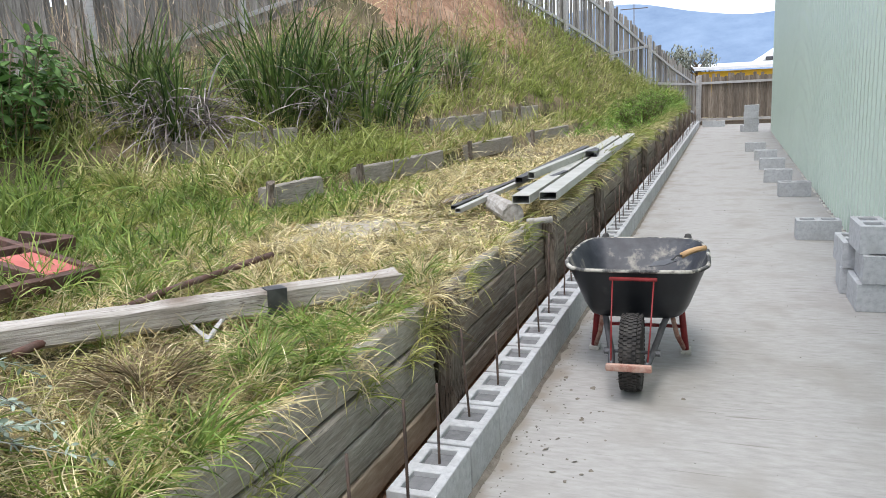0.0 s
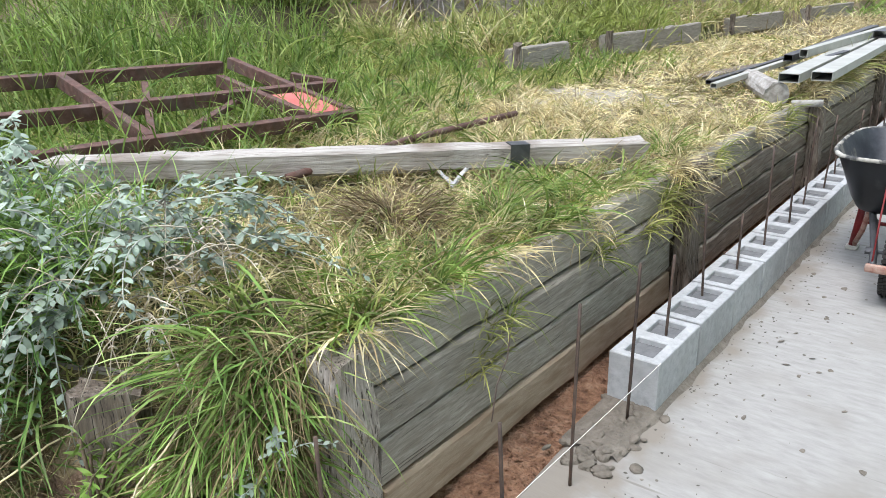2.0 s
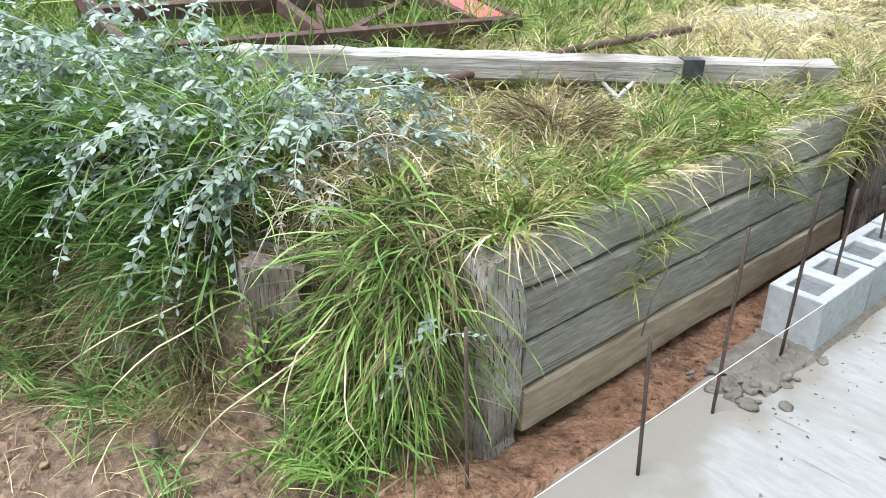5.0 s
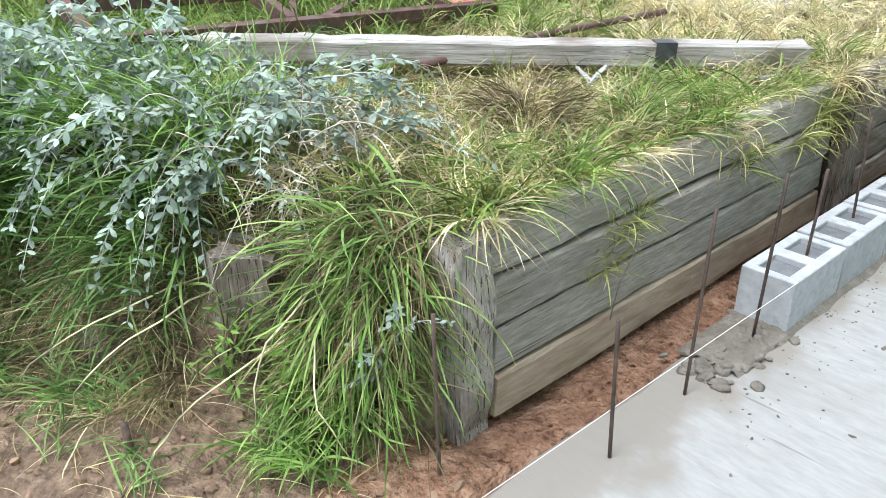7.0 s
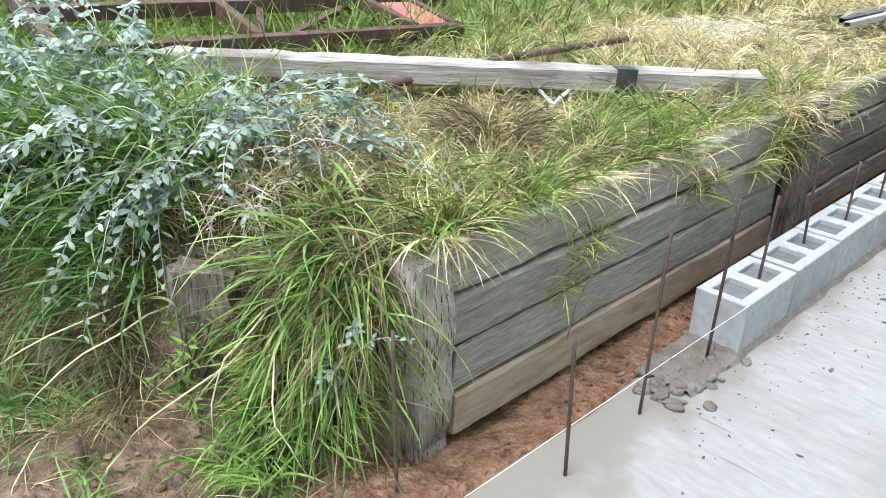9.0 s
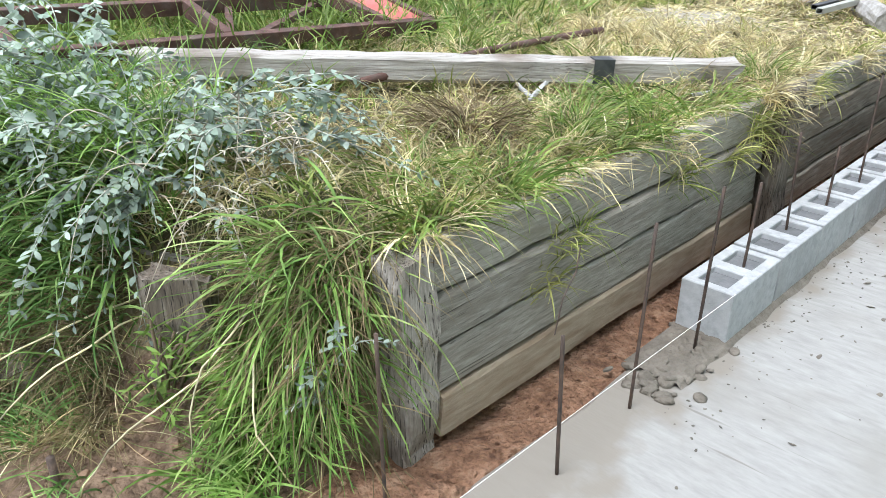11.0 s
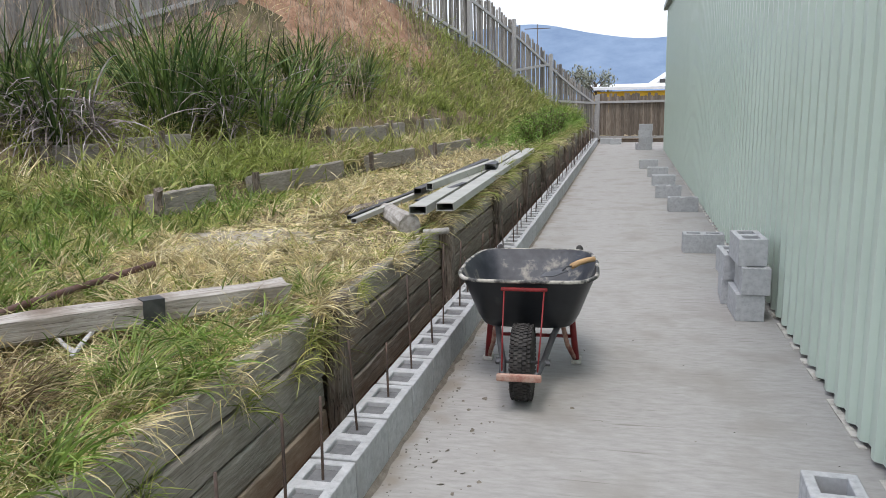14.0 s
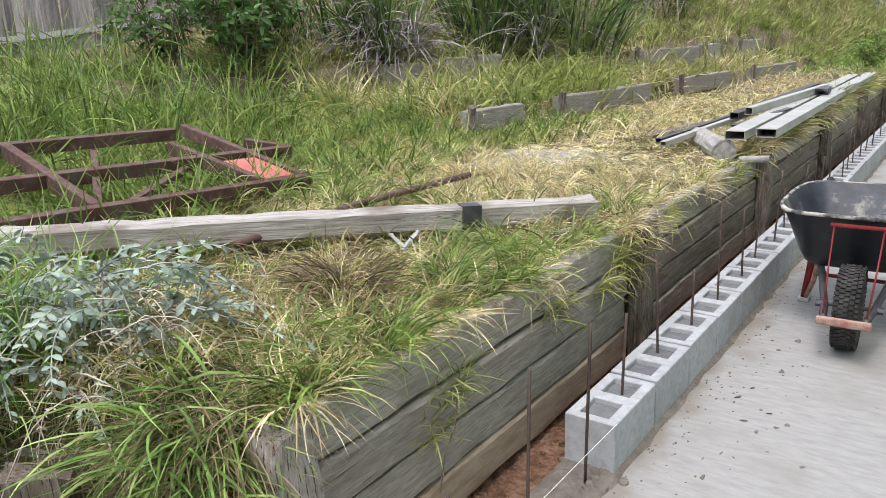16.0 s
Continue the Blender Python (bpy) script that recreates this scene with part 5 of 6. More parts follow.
cx, cy = scatter(420, -2.2, -0.50, -1.7, 1.6, lambda x, y: near(x, y) * bare_patch(x, y) * greenness(x, y))
clumps("messy_grass", cx, cy, 18, 0.025, (0.10, 0.26), (0.005, 0.0095), (0, 60), (40, 140), G_LONG, "long tousled green grass near the corner of the terrace", 1.4)
# lush grass round the chassis and up to the second terrace
cx, cy = scatter(2600, -6.5, -1.75, -3.2, 4.6, lambda x, y: on_terrace(x, y) * step(-1.7, -2.6, x + 0.2 * hsh(x, y, 2.0)) * (0.62 + 0.4 * hsh(x, y, 3.0)) * (1 - 0.7 * step(-3.2, -3.7, x) * step(2, 3, y)) * (1 - 0.9 * ((x > line3_x(y) - 0.02) & (x < line3_x(y) + 0.5) & (y > 3.6))))
clumps("tall_grass", cx, cy, 15, 0.05, (0.10, 0.30), (0.008, 0.015), (0, 50), (20, 140), G_LONG, "lush green grass on the upper terrace", 2.0)
cx, cy = scatter(420, -7.5, -3.1, -3.0, 2.2, lambda x, y: on_terrace(x, y) * (x > fence_x(y) + 0.9) * (0.55 + 0.6 * hsh(x, y, 2.6)))
clumps("tall_weeds", cx, cy, 16, 0.06, (0.30, 0.80), (0.009, 0.017), (0, 22), (10, 120), G_LONG, "tall green grass below the side fence", 1.5, 5, False)
cx, cy = scatter(200, -3.4, -2.1, -1.6, 1.25, lambda x, y: 0.5 + 0.7 * hsh(x, y, 5.0))
clumps("grown_through_grass", cx, cy, 14, 0.05, (0.16, 0.42), (0.006, 0.011), (0, 40), (20, 140), G_LONG, "long green grass grown through the rusty chassis", 1.5, 5, False)
# hillside
hill = lambda x, y: (x < line2_x(y) - 0.05) & (x > fence_x(y) + 0.55 * (y < 10)) & on_terrace(x, y)
clear = lambda x, y: 1 - 0.9 * ((x > line3_x(y) - 0.02) & (x < line3_x(y) + 0.5) & (y > 3.8) & (y < 12.2))
clay = lambda x, y: (x < fence_x(y) + 1.0) & (y > 9.8) & (y < 14.8)
cx, cy = scatter(6800, -7.8, -0.5, 3.0, 26, lambda x, y: hill(x, y) * (0.55 + 0.45 * hsh(x, y, 1.9) + 0.2 * step(10, 14, y)) * (1 - 0.9 * clay(x, y)) * clear(x, y))
clumps("slope_grass", cx, cy, 13, 0.09, (0.18, 0.58), (0.011, 0.024), (0, 50), (20, 135), G_SLOPE, "yellow-green rough grass on the hillside", 1.8, 4, False)
cx, cy = scatter(2600, -7.5, -0.5, 3.0, 25, lambda x, y: hill(x, y) * (0.42 + 0.5 * hsh(x, y, 2.7, 1.0)) * clear(x, y) * (1 - 0.5 * clay(x, y)))
clumps("slope_straw", cx, cy, 9, 0.08, (0.18, 0.55), (0.007, 0.014), (0, 55), (20, 120), G_DRY, "dry straw among the hillside grass", 1.2, 3, False)
cx, cy = scatter(1500, -4.5, -0.6, 3.2, 13, lambda x, y: (x < -0.6) * (x > line3_x(y) + 0.1) * (0.5 + 0.6 * hsh(x, y, 2.2, 3.0)))
clumps("terrace_straw", cx, cy, 14, 0.07, (0.10, 0.30), (0.006, 0.012), (5, 80), (60, 125), G_DRY, "straw heaped along the lower terrace edging", 1.0, 3)
cx, cy = scatter(900, -4.5, -0.6, 4.0, 13, lambda x, y: (x < line2_x(y)) * (x > line3_x(y) + 0.05) * (0.6 + 0.6 * hsh(x, y, 2.9, 1.0)))
clumps("terrace_grass", cx, cy, 14, 0.06, (0.08, 0.24), (0.008, 0.015), (0, 60), (30, 120), G_SLOPE, "yellow-green grass between the terrace edgings", 1.2, 3)


# along the wall top, leaning out over the sleepers
def wall_edge(name, n, y0, y1, per, length, width, th0, th1, mtl, label, shift, low=0.45):
    cy = rng.uniform(y0, y1, n)
    cy = cy[(low + 0.7 * hsh(cy * 0, cy, 4.3, shift) + 0.5 * hsh(cy * 0, cy, 11.0, shift)) > rng.uniform(0, 1, n)]
    k = np.repeat(np.arange(len(cy)), per)
    y = cy[k] + rng.normal(0, 0.035, len(k))
    x = rng.uniform(-0.56, -0.455, len(k)) + np.where(rng.uniform(0, 1, len(cy)) < 0.3, 0.045, 0.0)[k]
    lean = rng.normal(-0.15, 0.9, len(cy))[k] + rng.normal(0, 1.0, len(k))
    lay_grass(name, x, y, lean, rnd(x, *length), rnd(x, *width), rnd(x, *th0), rnd(x, *th1), mtl, label, 6, 0.004)


wall_edge("edge_grass", 80, -1.02, 4.2, 14, (0.07, 0.23), (0.004, 0.008), (0, 85), (70, 176), G_GREEN, "green grass leaning over the top of the sleepers", 0.0)
wall_edge("edge_straw", 130, -1.02, 5.0, 16, (0.06, 0.24), (0.003, 0.006), (20, 88), (80, 176), G_DRY, "bleached straw spilling over the top of the sleepers", 2.0, 0.5)
wall_edge("edge_grass", 60, -1.0, 0.9, 14, (0.12, 0.32), (0.005, 0.009), (0, 70), (70, 170), G_LONG, "long green grass drooping over the near sleepers", 1.0)
wall_edge("edge_straw", 260, 3.0, 16, 16, (0.12, 0.34), (0.006, 0.012), (10, 85), (80, 175), G_DRY, "bleached straw spilling over the far sleepers", 3.0)
wall_edge("edge_grass", 300, 4.2, 24, 16, (0.15, 0.42), (0.008, 0.016), (0, 70), (60, 170), G_SLOPE, "rough grass spilling over the far sleepers", 1.0)


def strands(name, roots, length, width, az, th0, th1, mtl, label, levels=6, floor=None):
    return tagged(link(name, fronds(name, roots, length, width, az, th0, th1, levels, floor), mtl), label, "grass", kind="stuff")


# bunches rooted in the gaps of the wall face and round its posts
for cy, zz, n, mtl in ((1.00, 0.62, 170, G_DRY), (1.13, 0.56, 140, G_DRY), (1.04, 0.42, 70, G_BROWN), (0.90, 0.50, 110, G_GREEN), (0.72, 0.42, 60, G_GREEN), (-0.42, 0.43, 60, G_GREEN), (-0.55, 0.32, 40, G_GREEN), (0.20, 0.56, 60, G_DRY), (0.28, 0.45, 60, G_GREEN), (1.55, 0.55, 70, G_GREEN), (2.2, 0.58, 90, G_DRY), (3.35, 0.62, 120, G_DRY), (2.8, 0.55, 70, G_GREEN), (4.5, 0.6, 90, G_DRY), (5.6, 0.64, 90, G_DRY)):
    y = rng.normal(cy, 0.055, n)
    strands("wall_tangle", np.stack([np.full(n, WALL_X - 0.005), y, zz + rng.normal(0, 0.025, n)], 1), rng.uniform(0.06, 0.24, n), rng.uniform(0.003, 0.006, n), rng.normal(-0.1, 1.0, n), rng.uniform(0, 100, n), rng.uniform(60, 178, n), mtl, "grass tangled on the face of the sleeper wall")


# the overgrown return bank
def bank_points(n, s0, s1, d0, d1):
    s, d = rng.uniform(s0, s1, n), rng.uniform(d0, d1, n)
    p = SIDE_P[None] + SIDE_U[None] * s[:, None] + SIDE_N[None] * d[:, None]
    return p[:, 0], p[:, 1], s, d


OUT = math.atan2(SIDE_N[1], SIDE_N[0])


def bank(name, n, per, s0, s1, d0, d1, length, width, th0, th1, mtl, label, spread=0.7, turn=0.0, lift=0.0, tight=0.03, floor=True):
    """Bunches on the bank, clear of the buried post."""
    cx, cy, s, d = bank_points(n, s0, s1, d0, d1)
    ok = ~((np.abs(s - 0.58) < 0.17) & (d > -0.16) & (d < 0.45))
    cx, cy = cx[ok], cy[ok]
    k = np.repeat(np.arange(len(cx)), per)
    lean = (OUT + turn + rng.normal(0, spread, len(cx)))[k] + rng.normal(0, 0.75, len(k))
    x, y = cx[k] + rng.normal(0, tight, len(k)), cy[k] + rng.normal(0, tight, len(k))
    z = ground_z(x, y) - 0.01 + lift * rng.uniform(0, 1, len(k))
    strands(name, np.stack([x, y, z], 1), rnd(x, *length), rnd(x, *width), lean, rnd(x, *th0), rnd(x, *th1), mtl, label, 6, ground_z if floor else None)


# a curtain of long bright grass beside the corner post
bank("bank_grass", 34, 10, 0.12, 0.36, -0.10, 0.10, (0.16, 0.46), (0.005, 0.009), (60, 115), (160, 180), G_CURTAIN, "bright green grass hanging straight down the bank", 0.7, 0.0, 0.04)
bank("bank_grass", 20, 9, 0.13, 0.34, -0.16, 0.04, (0.18, 0.54), (0.005, 0.010), (5, 70), (90, 178), G_CURTAIN, "bright green grass hanging beside the corner post", 0.7, -0.05)
bank("bank_grass", 28, 11, 0.15, 0.35, 0.02, 0.18, (0.12, 0.34), (0.005, 0.009), (5, 70), (60, 175), G_CURTAIN, "bright green grass on the face of the bank", 0.8, 0.0, 0.05)
bank("bank_straw", 90, 14, 0.06, 0.36, -0.10, 0.12, (0.12, 0.36), (0.003, 0.005), (20, 90), (100, 178), G_BROWN, "brown dead grass behind the corner post", 0.9, 0, 0.05)
bank("bank_grass", 24, 12, 0.16, 0.42, 0.16, 0.34, (0.10, 0.28), (0.005, 0.010), (5, 45), (50, 130), G_CURTAIN, "fresh green grass at the foot of the corner post", 1.4)
# deep green drooping grass below the saltbush
bank("bank_grass", 110, 15, 0.84, 2.3, -0.14, 0.10, (0.16, 0.48), (0.006, 0.011), (0, 75), (60, 165), G_BANK, "long dark green grass drooping down the bank", 0.9, 0.0)
bank("bank_grass", 70, 20, 1.5, 3.2, -0.10, 0.25, (0.25, 0.55), (0.005, 0.010), (5, 50), (70, 150), G_BANK, "long lush grass on the bank", 1.0)
bank("bank_grass", 80, 20, 0.65, 2.8, -0.45, -0.08, (0.25, 0.55), (0.004, 0.008), (0, 35), (40, 130), G_CURTAIN, "tall green grass standing through the saltbush", 1.2)
bank("bank_grass", 46, 12, 0.66, 1.8, 0.16, 0.46, (0.08, 0.26), (0.005, 0.009), (5, 50), (60, 130), G_BANK, "green grass creeping over the clay", 1.5)
# matted dead roots on its lower face
bank("bank_straw", 300, 16, 0.70, 2.0, 0.06, 0.36, (0.08, 0.26), (0.0018, 0.0038), (30, 85), (95, 172), G_BROWN, "brown matted roots on the bank", 1.0, 0, 0.02)
bank("bank_straw", 50, 12, 0.60, 1.7, 0.12, 0.42, (0.10, 0.28), (0.002, 0.004), (40, 85), (95, 160), G_DRY, "dry straw at the foot of the bank", 1.0)
bank("bank_straw", 20, 6, 0.10, 2.4, 0.35, 0.75, (0.06, 0.22), (0.002, 0.004), (70, 88), (88, 95), G_DRY, "thin straw strewn on the clay", 3.0)
bank("bank_grass", 12, 12, 0.2, 2.2, 0.36, 0.60, (0.08, 0.20), (0.004, 0.007), (10, 50), (60, 110), G_BANK, "scattered green grass on the dug clay", 3.0)


# pale runner stems trailing down
def runner(s0, s1, z0, d1):
    p, e = SIDE_P + SIDE_U * s0 + SIDE_N * 0.06, SIDE_P + SIDE_U * s1 + SIDE_N * d1
    ez = float(ground_z(e[0], e[1])) + 0.02
    pts = []
    for i in range(9):
        t = i / 8
        q = p + (e - p) * t + SIDE_N * 0.14 * math.sin(math.pi * t)
        pts.append((q[0] + rng.normal(0, 0.006), q[1] + rng.normal(0, 0.006), z0 + (ez - z0) * t ** 1.2 + 0.04 * math.sin(math.pi * t)))
    tagged(part("runner_stem", sweep(pts, 0.0032, 5, 0.6), G_DRY, smooth=True), "pale dead grass runner trailing down the bank", "stem", "runner stems")


for s0, s1, z0, d1 in ((0.78, 1.28, 0.34, 0.42), (0.72, 0.98, 0.32, 0.48), (0.36, 0.62, 0.30, 0.52), (0.30, 0.12, 0.40, 0.30), (0.32, 0.40, 0.46, 0.34)):
    runner(s0, s1, z0, d1)


# strappy tufts
def tuft(x, y, z, n, h, spread, skirt, name, label):
    """Sword leaves in fans: most upright, the outer ones arching over; a skirt of dead ones below."""
    th = thing(name, pose(x, y, z), label, "plant")
    fan = rng.normal(0, spread * 0.20, (max(6, n // 14), 2))
    k = rng.integers(0, len(fan), n)
    r = fan[k] + rng.normal(0, 0.03, (n, 2))
    az = np.arctan2(fan[k, 1], fan[k, 0]) + rng.normal(0, 0.9, n)
    out = np.clip(np.hypot(fan[k, 0], fan[k, 1]) / (spread * 0.4), 0, 1)
    th0 = rng.uniform(0, 12, n) + 28 * out * rng.uniform(0.3, 1, n)
    th1 = th0 + rng.uniform(5, 40, n) + (rng.uniform(0, 1, n) < 0.30) * rng.uniform(30, 95, n)
    link("green_leaves", fronds("green_leaves", np.column_stack([r, np.full(n, -0.05)]), h * rng.uniform(0.55, 1.1, n), rng.uniform(0.017, 0.036, n), az, th0, th1, 6, None, 1.8), G_TUFT, th)
    m = int(skirt)
    if m:
        fan = rng.normal(0, spread * 0.22, (max(5, m // 16), 2))
        k = rng.integers(0, len(fan), m)
        az = np.arctan2(fan[k, 1], fan[k, 0]) + rng.normal(0, 0.5, m)
        link("dead_leaves", fronds("dead_leaves", np.column_stack([fan[k] + rng.normal(0, 0.03, (m, 2)), rng.uniform(0.02, 0.34, m)]), h * rng.uniform(0.25, 0.85, m), rng.uniform(0.009, 0.020, m), az + rng.normal(0, 0.6, m), rng.uniform(0, 110, m), rng.uniform(90, 178, m), 6), G_DEAD, th, "dry grey dead leaves round the foot")
    return th


gz = lambda x, y: float(ground_z(x, y))
for x, y, n, h, spread, skirt, label in (
        (-5.35, 4.60, 170, 1.45, 1.0, 60, "tall dark green strappy tuft with a dead skirt"),
        (-4.75, 4.78, 140, 1.25, 0.9, 380, "browning strappy tuft with grey dead leaves"),
        (-4.35, 6.15, 330, 1.65, 1.4, 120, "large dark green strappy tuft on the upper terrace"),
        (-3.75, 6.75, 220, 1.35, 1.3, 320, "dark green strappy tuft with grey dead leaves"),
        (-4.0, 9.4, 200, 1.1, 1.1, 40, "dark green tuft on the hillside"),
        (-3.5, 10.2, 180, 0.95, 1.0, 40, "dark green tuft on the hillside")):
    tuft(x, y, gz(x, y), n, h, spread, skirt, "grass_tuft", label)
# grassy fringe below the large tuft
n = 900
x, y = rng.normal(-3.60, 0.22, n), rng.normal(6.25, 0.30, n)
strands("tuft_fringe", np.stack([x, y, ground_z(x, y)], 1), rng.uniform(0.3, 0.7, n), rng.uniform(0.006, 0.012, n), rng.uniform(-1.4, 1.2, n), rng.uniform(0, 40, n), rng.uniform(90, 165, n), G_SLOPE, "pale green grass fringing the large tuft", 5)
# tall dead seed stems behind
n = 5600
x = rng.uniform(-7.2, -3.0, n)
y = rng.uniform(2.6, 15.0, n)
keep = (x > fence_x(y) + 0.15) & (x < line3_x(y) - 0.35) & (0.45 + 0.7 * hsh(x, y, 2.2) - 0.2 * step(9.5, 11, y) > rng.uniform(0, 1, n))
x, y = x[keep], y[keep]
strands("seed_stems", np.stack([x, y, ground_z(x, y)], 1), rng.uniform(0.4, 1.5, len(x)), rng.uniform(0.007, 0.015, len(x)), rng.uniform(0, 6.28, len(x)), rng.uniform(0, 14, len(x)), rng.uniform(5, 45, len(x)), G_STEM, "tall dead brown seed stems on the bank", 4)
k = rng.uniform(0, 1, len(x)) < 0.3
strands("seed_heads", np.repeat(np.stack([x, y, ground_z(x, y) + 0.75], 1)[k], 6, 0) + rng.normal(0, 1, (6 * int(k.sum()), 3)) * [0.03, 0.03, 0.2], rng.uniform(0.05, 0.16, 6 * int(k.sum())), 0.008, rng.uniform(0, 6.28, 6 * int(k.sum())), 10, 80, G_STEM, "dead brown seed heads on the bank", 2)


# leafy plants
def leaf_set(name, stems, per, length, width, mtl, parent, droop=0.3, flat=0.5):
    """Oval leaves in crossed pairs along the stems (lists of points)."""
    verts, tris = [], []
    for st in stems:
        st = np.array(st)
        first = rng.normal(0, 1, 3)
        for q, s in enumerate(np.linspace(0.06, 1, per)):
            f = s * (len(st) - 1)
            i = min(int(f), len(st) - 2)
            p = st[i] + (st[i + 1] - st[i]) * (f - i)
            t = st[i + 1] - st[i]
            t = t / (np.linalg.norm(t) + 1e-9)
            b0 = np.cross(t, first + rng.normal(0, 0.25, 3))
            b0 /= np.linalg.norm(b0) + 1e-9
            if q % 2:
                b0 = np.cross(t, b0)
            for sg in (-1, 1):
                dv = b0 * sg * 0.8 + t * 0.60 + rng.normal(0, 0.16, 3)
                dv[2] = dv[2] * (1 - flat) - droop * 0.2
                dv /= np.linalg.norm(dv)
                ln = length * rng.uniform(0.65, 1.15) * (1 - 0.4 * s)
                sd = np.cross(dv, rng.normal(0, 0.45, 3) + [0, 0, 1])
                sd /= np.linalg.norm(sd) + 1e-9
                nm = np.cross(sd, dv)
                w = width * ln / length * 0.5
                o = len(verts)
                verts.append(p)
                for a, b, c in ((0.28, 0.72, 0.0), (0.55, 1.0, 0.03), (0.82, 0.66, 0.09)):
                    verts += [p + dv * ln * a + sd * w * b + nm * (w * 0.25 - ln * c), p + dv * ln * a - nm * ln * c, p + dv * ln * a - sd * w * b + nm * (w * 0.25 - ln * c)]
                verts.append(p + dv * ln - nm * ln * 0.14)
                tris += [(o, o + 1, o + 2), (o, o + 2, o + 3), (o + 7, o + 10, o + 8), (o + 8, o + 10, o + 9)]
                for k in (1, 4):
                    tris += [(o + k, o + k + 3, o + k + 4), (o + k, o + k + 4, o + k + 1), (o + k + 1, o + k + 4, o + k + 5), (o + k + 1, o + k + 5, o + k + 2)]
    me = raw_mesh(name, np.array(verts), np.array(tris))
    me.polygons.foreach_set("use_smooth", [True] * len(me.polygons))
    return link(name, me, mtl, parent)


def stem_set(name, stems, radius, mtl, parent):
    bm = bmesh.new()
    for st in stems:
        b2 = sweep(st, radius, 4, 0.45)
        tmp = bpy.data.meshes.new("tmp")
        b2.to_mesh(tmp)
        b2.free()
        bm.from_mesh(tmp)
        bpy.data.meshes.remove(tmp)
    return part(name, bm, mtl, parent, smooth=True)


def arch(p, az, reach, rise, fall, k=8):
    pts = []
    wob = rng.normal(0, 0.45)
    for i in range(k):
        s = i / (k - 1)
        a = az + wob * s
        pts.append((p[0] + math.cos(a) * reach * s, p[1] + math.sin(a) * reach * s, p[2] + rise * math.sin(math.pi * min(1, s * 1.15) * 0.6) - fall * s ** 2.2))
    return pts


def build_saltbush():
    sb = thing("saltbush", pose(0, 0, 0), "silver-grey trailing saltbush draped over the bank", "shrub")
    leafy = []
    for i in range(230):
        s, d = rng.uniform(0.78, 2.9), rng.uniform(-0.55, 0.0)
        p = SIDE_P + SIDE_U * s + SIDE_N * d
        z = float(terrace(p[0], p[1])) - 0.02 + rng.uniform(0.0, 0.36) * min(1, (s - 0.4) / 0.8)
        leafy.append(arch((p[0], p[1], z), rng.normal(OUT + 0.35, 0.95), rng.uniform(0.22, 0.55), rng.uniform(0.0, 0.18), rng.uniform(0.08, 0.36)))
    for s, rch, fl in ((0.76, 0.20, 0.40), (0.80, 0.24, 0.36), (0.74, 0.17, 0.34), (0.95, 0.30, 0.30), (1.2, 0.42, 0.26), (1.5, 0.5, 0.30), (1.9, 0.5, 0.25)):  # long hanging shoots
        p = SIDE_P + SIDE_U * s
        leafy.append(arch((p[0], p[1], 0.64), OUT + 0.1, rch, 0.05, fl))
    thin = []
    for i in range(36):  # the thinner end, reaching over the terrace
        s, d = rng.uniform(0.40, 1.0), rng.uniform(-0.55, -0.12)
        p = SIDE_P + SIDE_U * s + SIDE_N * d
        thin.append(arch((p[0], p[1], float(terrace(p[0], p[1])) + rng.uniform(0.06, 0.26)), rng.normal(0.3, 1.3), rng.uniform(0.15, 0.42), rng.uniform(0.0, 0.10), rng.uniform(0.0, 0.28)))
    for s, d, a in ((0.55, -0.40, 0.45), (0.62, -0.32, 0.2), (0.6, -0.5, 0.9)):
        p = SIDE_P + SIDE_U * s + SIDE_N * d
        thin.append(arch((p[0], p[1], 0.86), a, 0.42, 0.06, 0.22))
    dry = []
    for i in range(90):  # dead twigs among them
        s, d = rng.uniform(0.36, 0.95), rng.uniform(-0.5, 0.02)
        p = SIDE_P + SIDE_U * s + SIDE_N * d
        dry.append(arch((p[0], p[1], float(terrace(p[0], p[1])) + rng.uniform(0.0, 0.24)), rng.normal(OUT, 1.4), rng.uniform(0.08, 0.34), rng.uniform(0.0, 0.10), rng.uniform(0.05, 0.38)))
    tagged(stem_set("stem_growth", leafy + thin, 0.0030, G_SILVERSTEM, sb), kind="stuff")
    tagged(stem_set("twig_growth", dry, 0.0024, G_TWIG, sb), kind="stuff")
    tagged(leaf_set("foliage", leafy, 17, 0.054, 0.024, G_SILVER, sb), kind="stuff")
    tagged(leaf_set("thin_foliage", thin, 12, 0.050, 0.022, G_SILVER, sb), kind="stuff")
    tagged(leaf_set("dry_foliage", dry[::2], 8, 0.022, 0.006, G_TWIG, sb), kind="stuff")
    p = SIDE_P + SIDE_U * 0.10 + SIDE_N * 0.14
    sp = thing("saltbush_sprig", pose(p[0], p[1], 0.1), "small silver-leaved sprig against the corner post", "shrub")
    stems = [arch((0, 0, 0.02 + 0.05 * i), OUT + rng.normal(0.5, 1.0), rng.uniform(0.08, 0.2), 0.12, rng.uniform(-0.06, 0.12)) for i in range(6)]
    tagged(stem_set("stem_growth", stems, 0.0022, G_SILVERSTEM, sp), kind="stuff")
    tagged(leaf_set("foliage", stems, 8, 0.036, 0.017, G_SILVER, sp), kind="stuff")


build_saltbush()


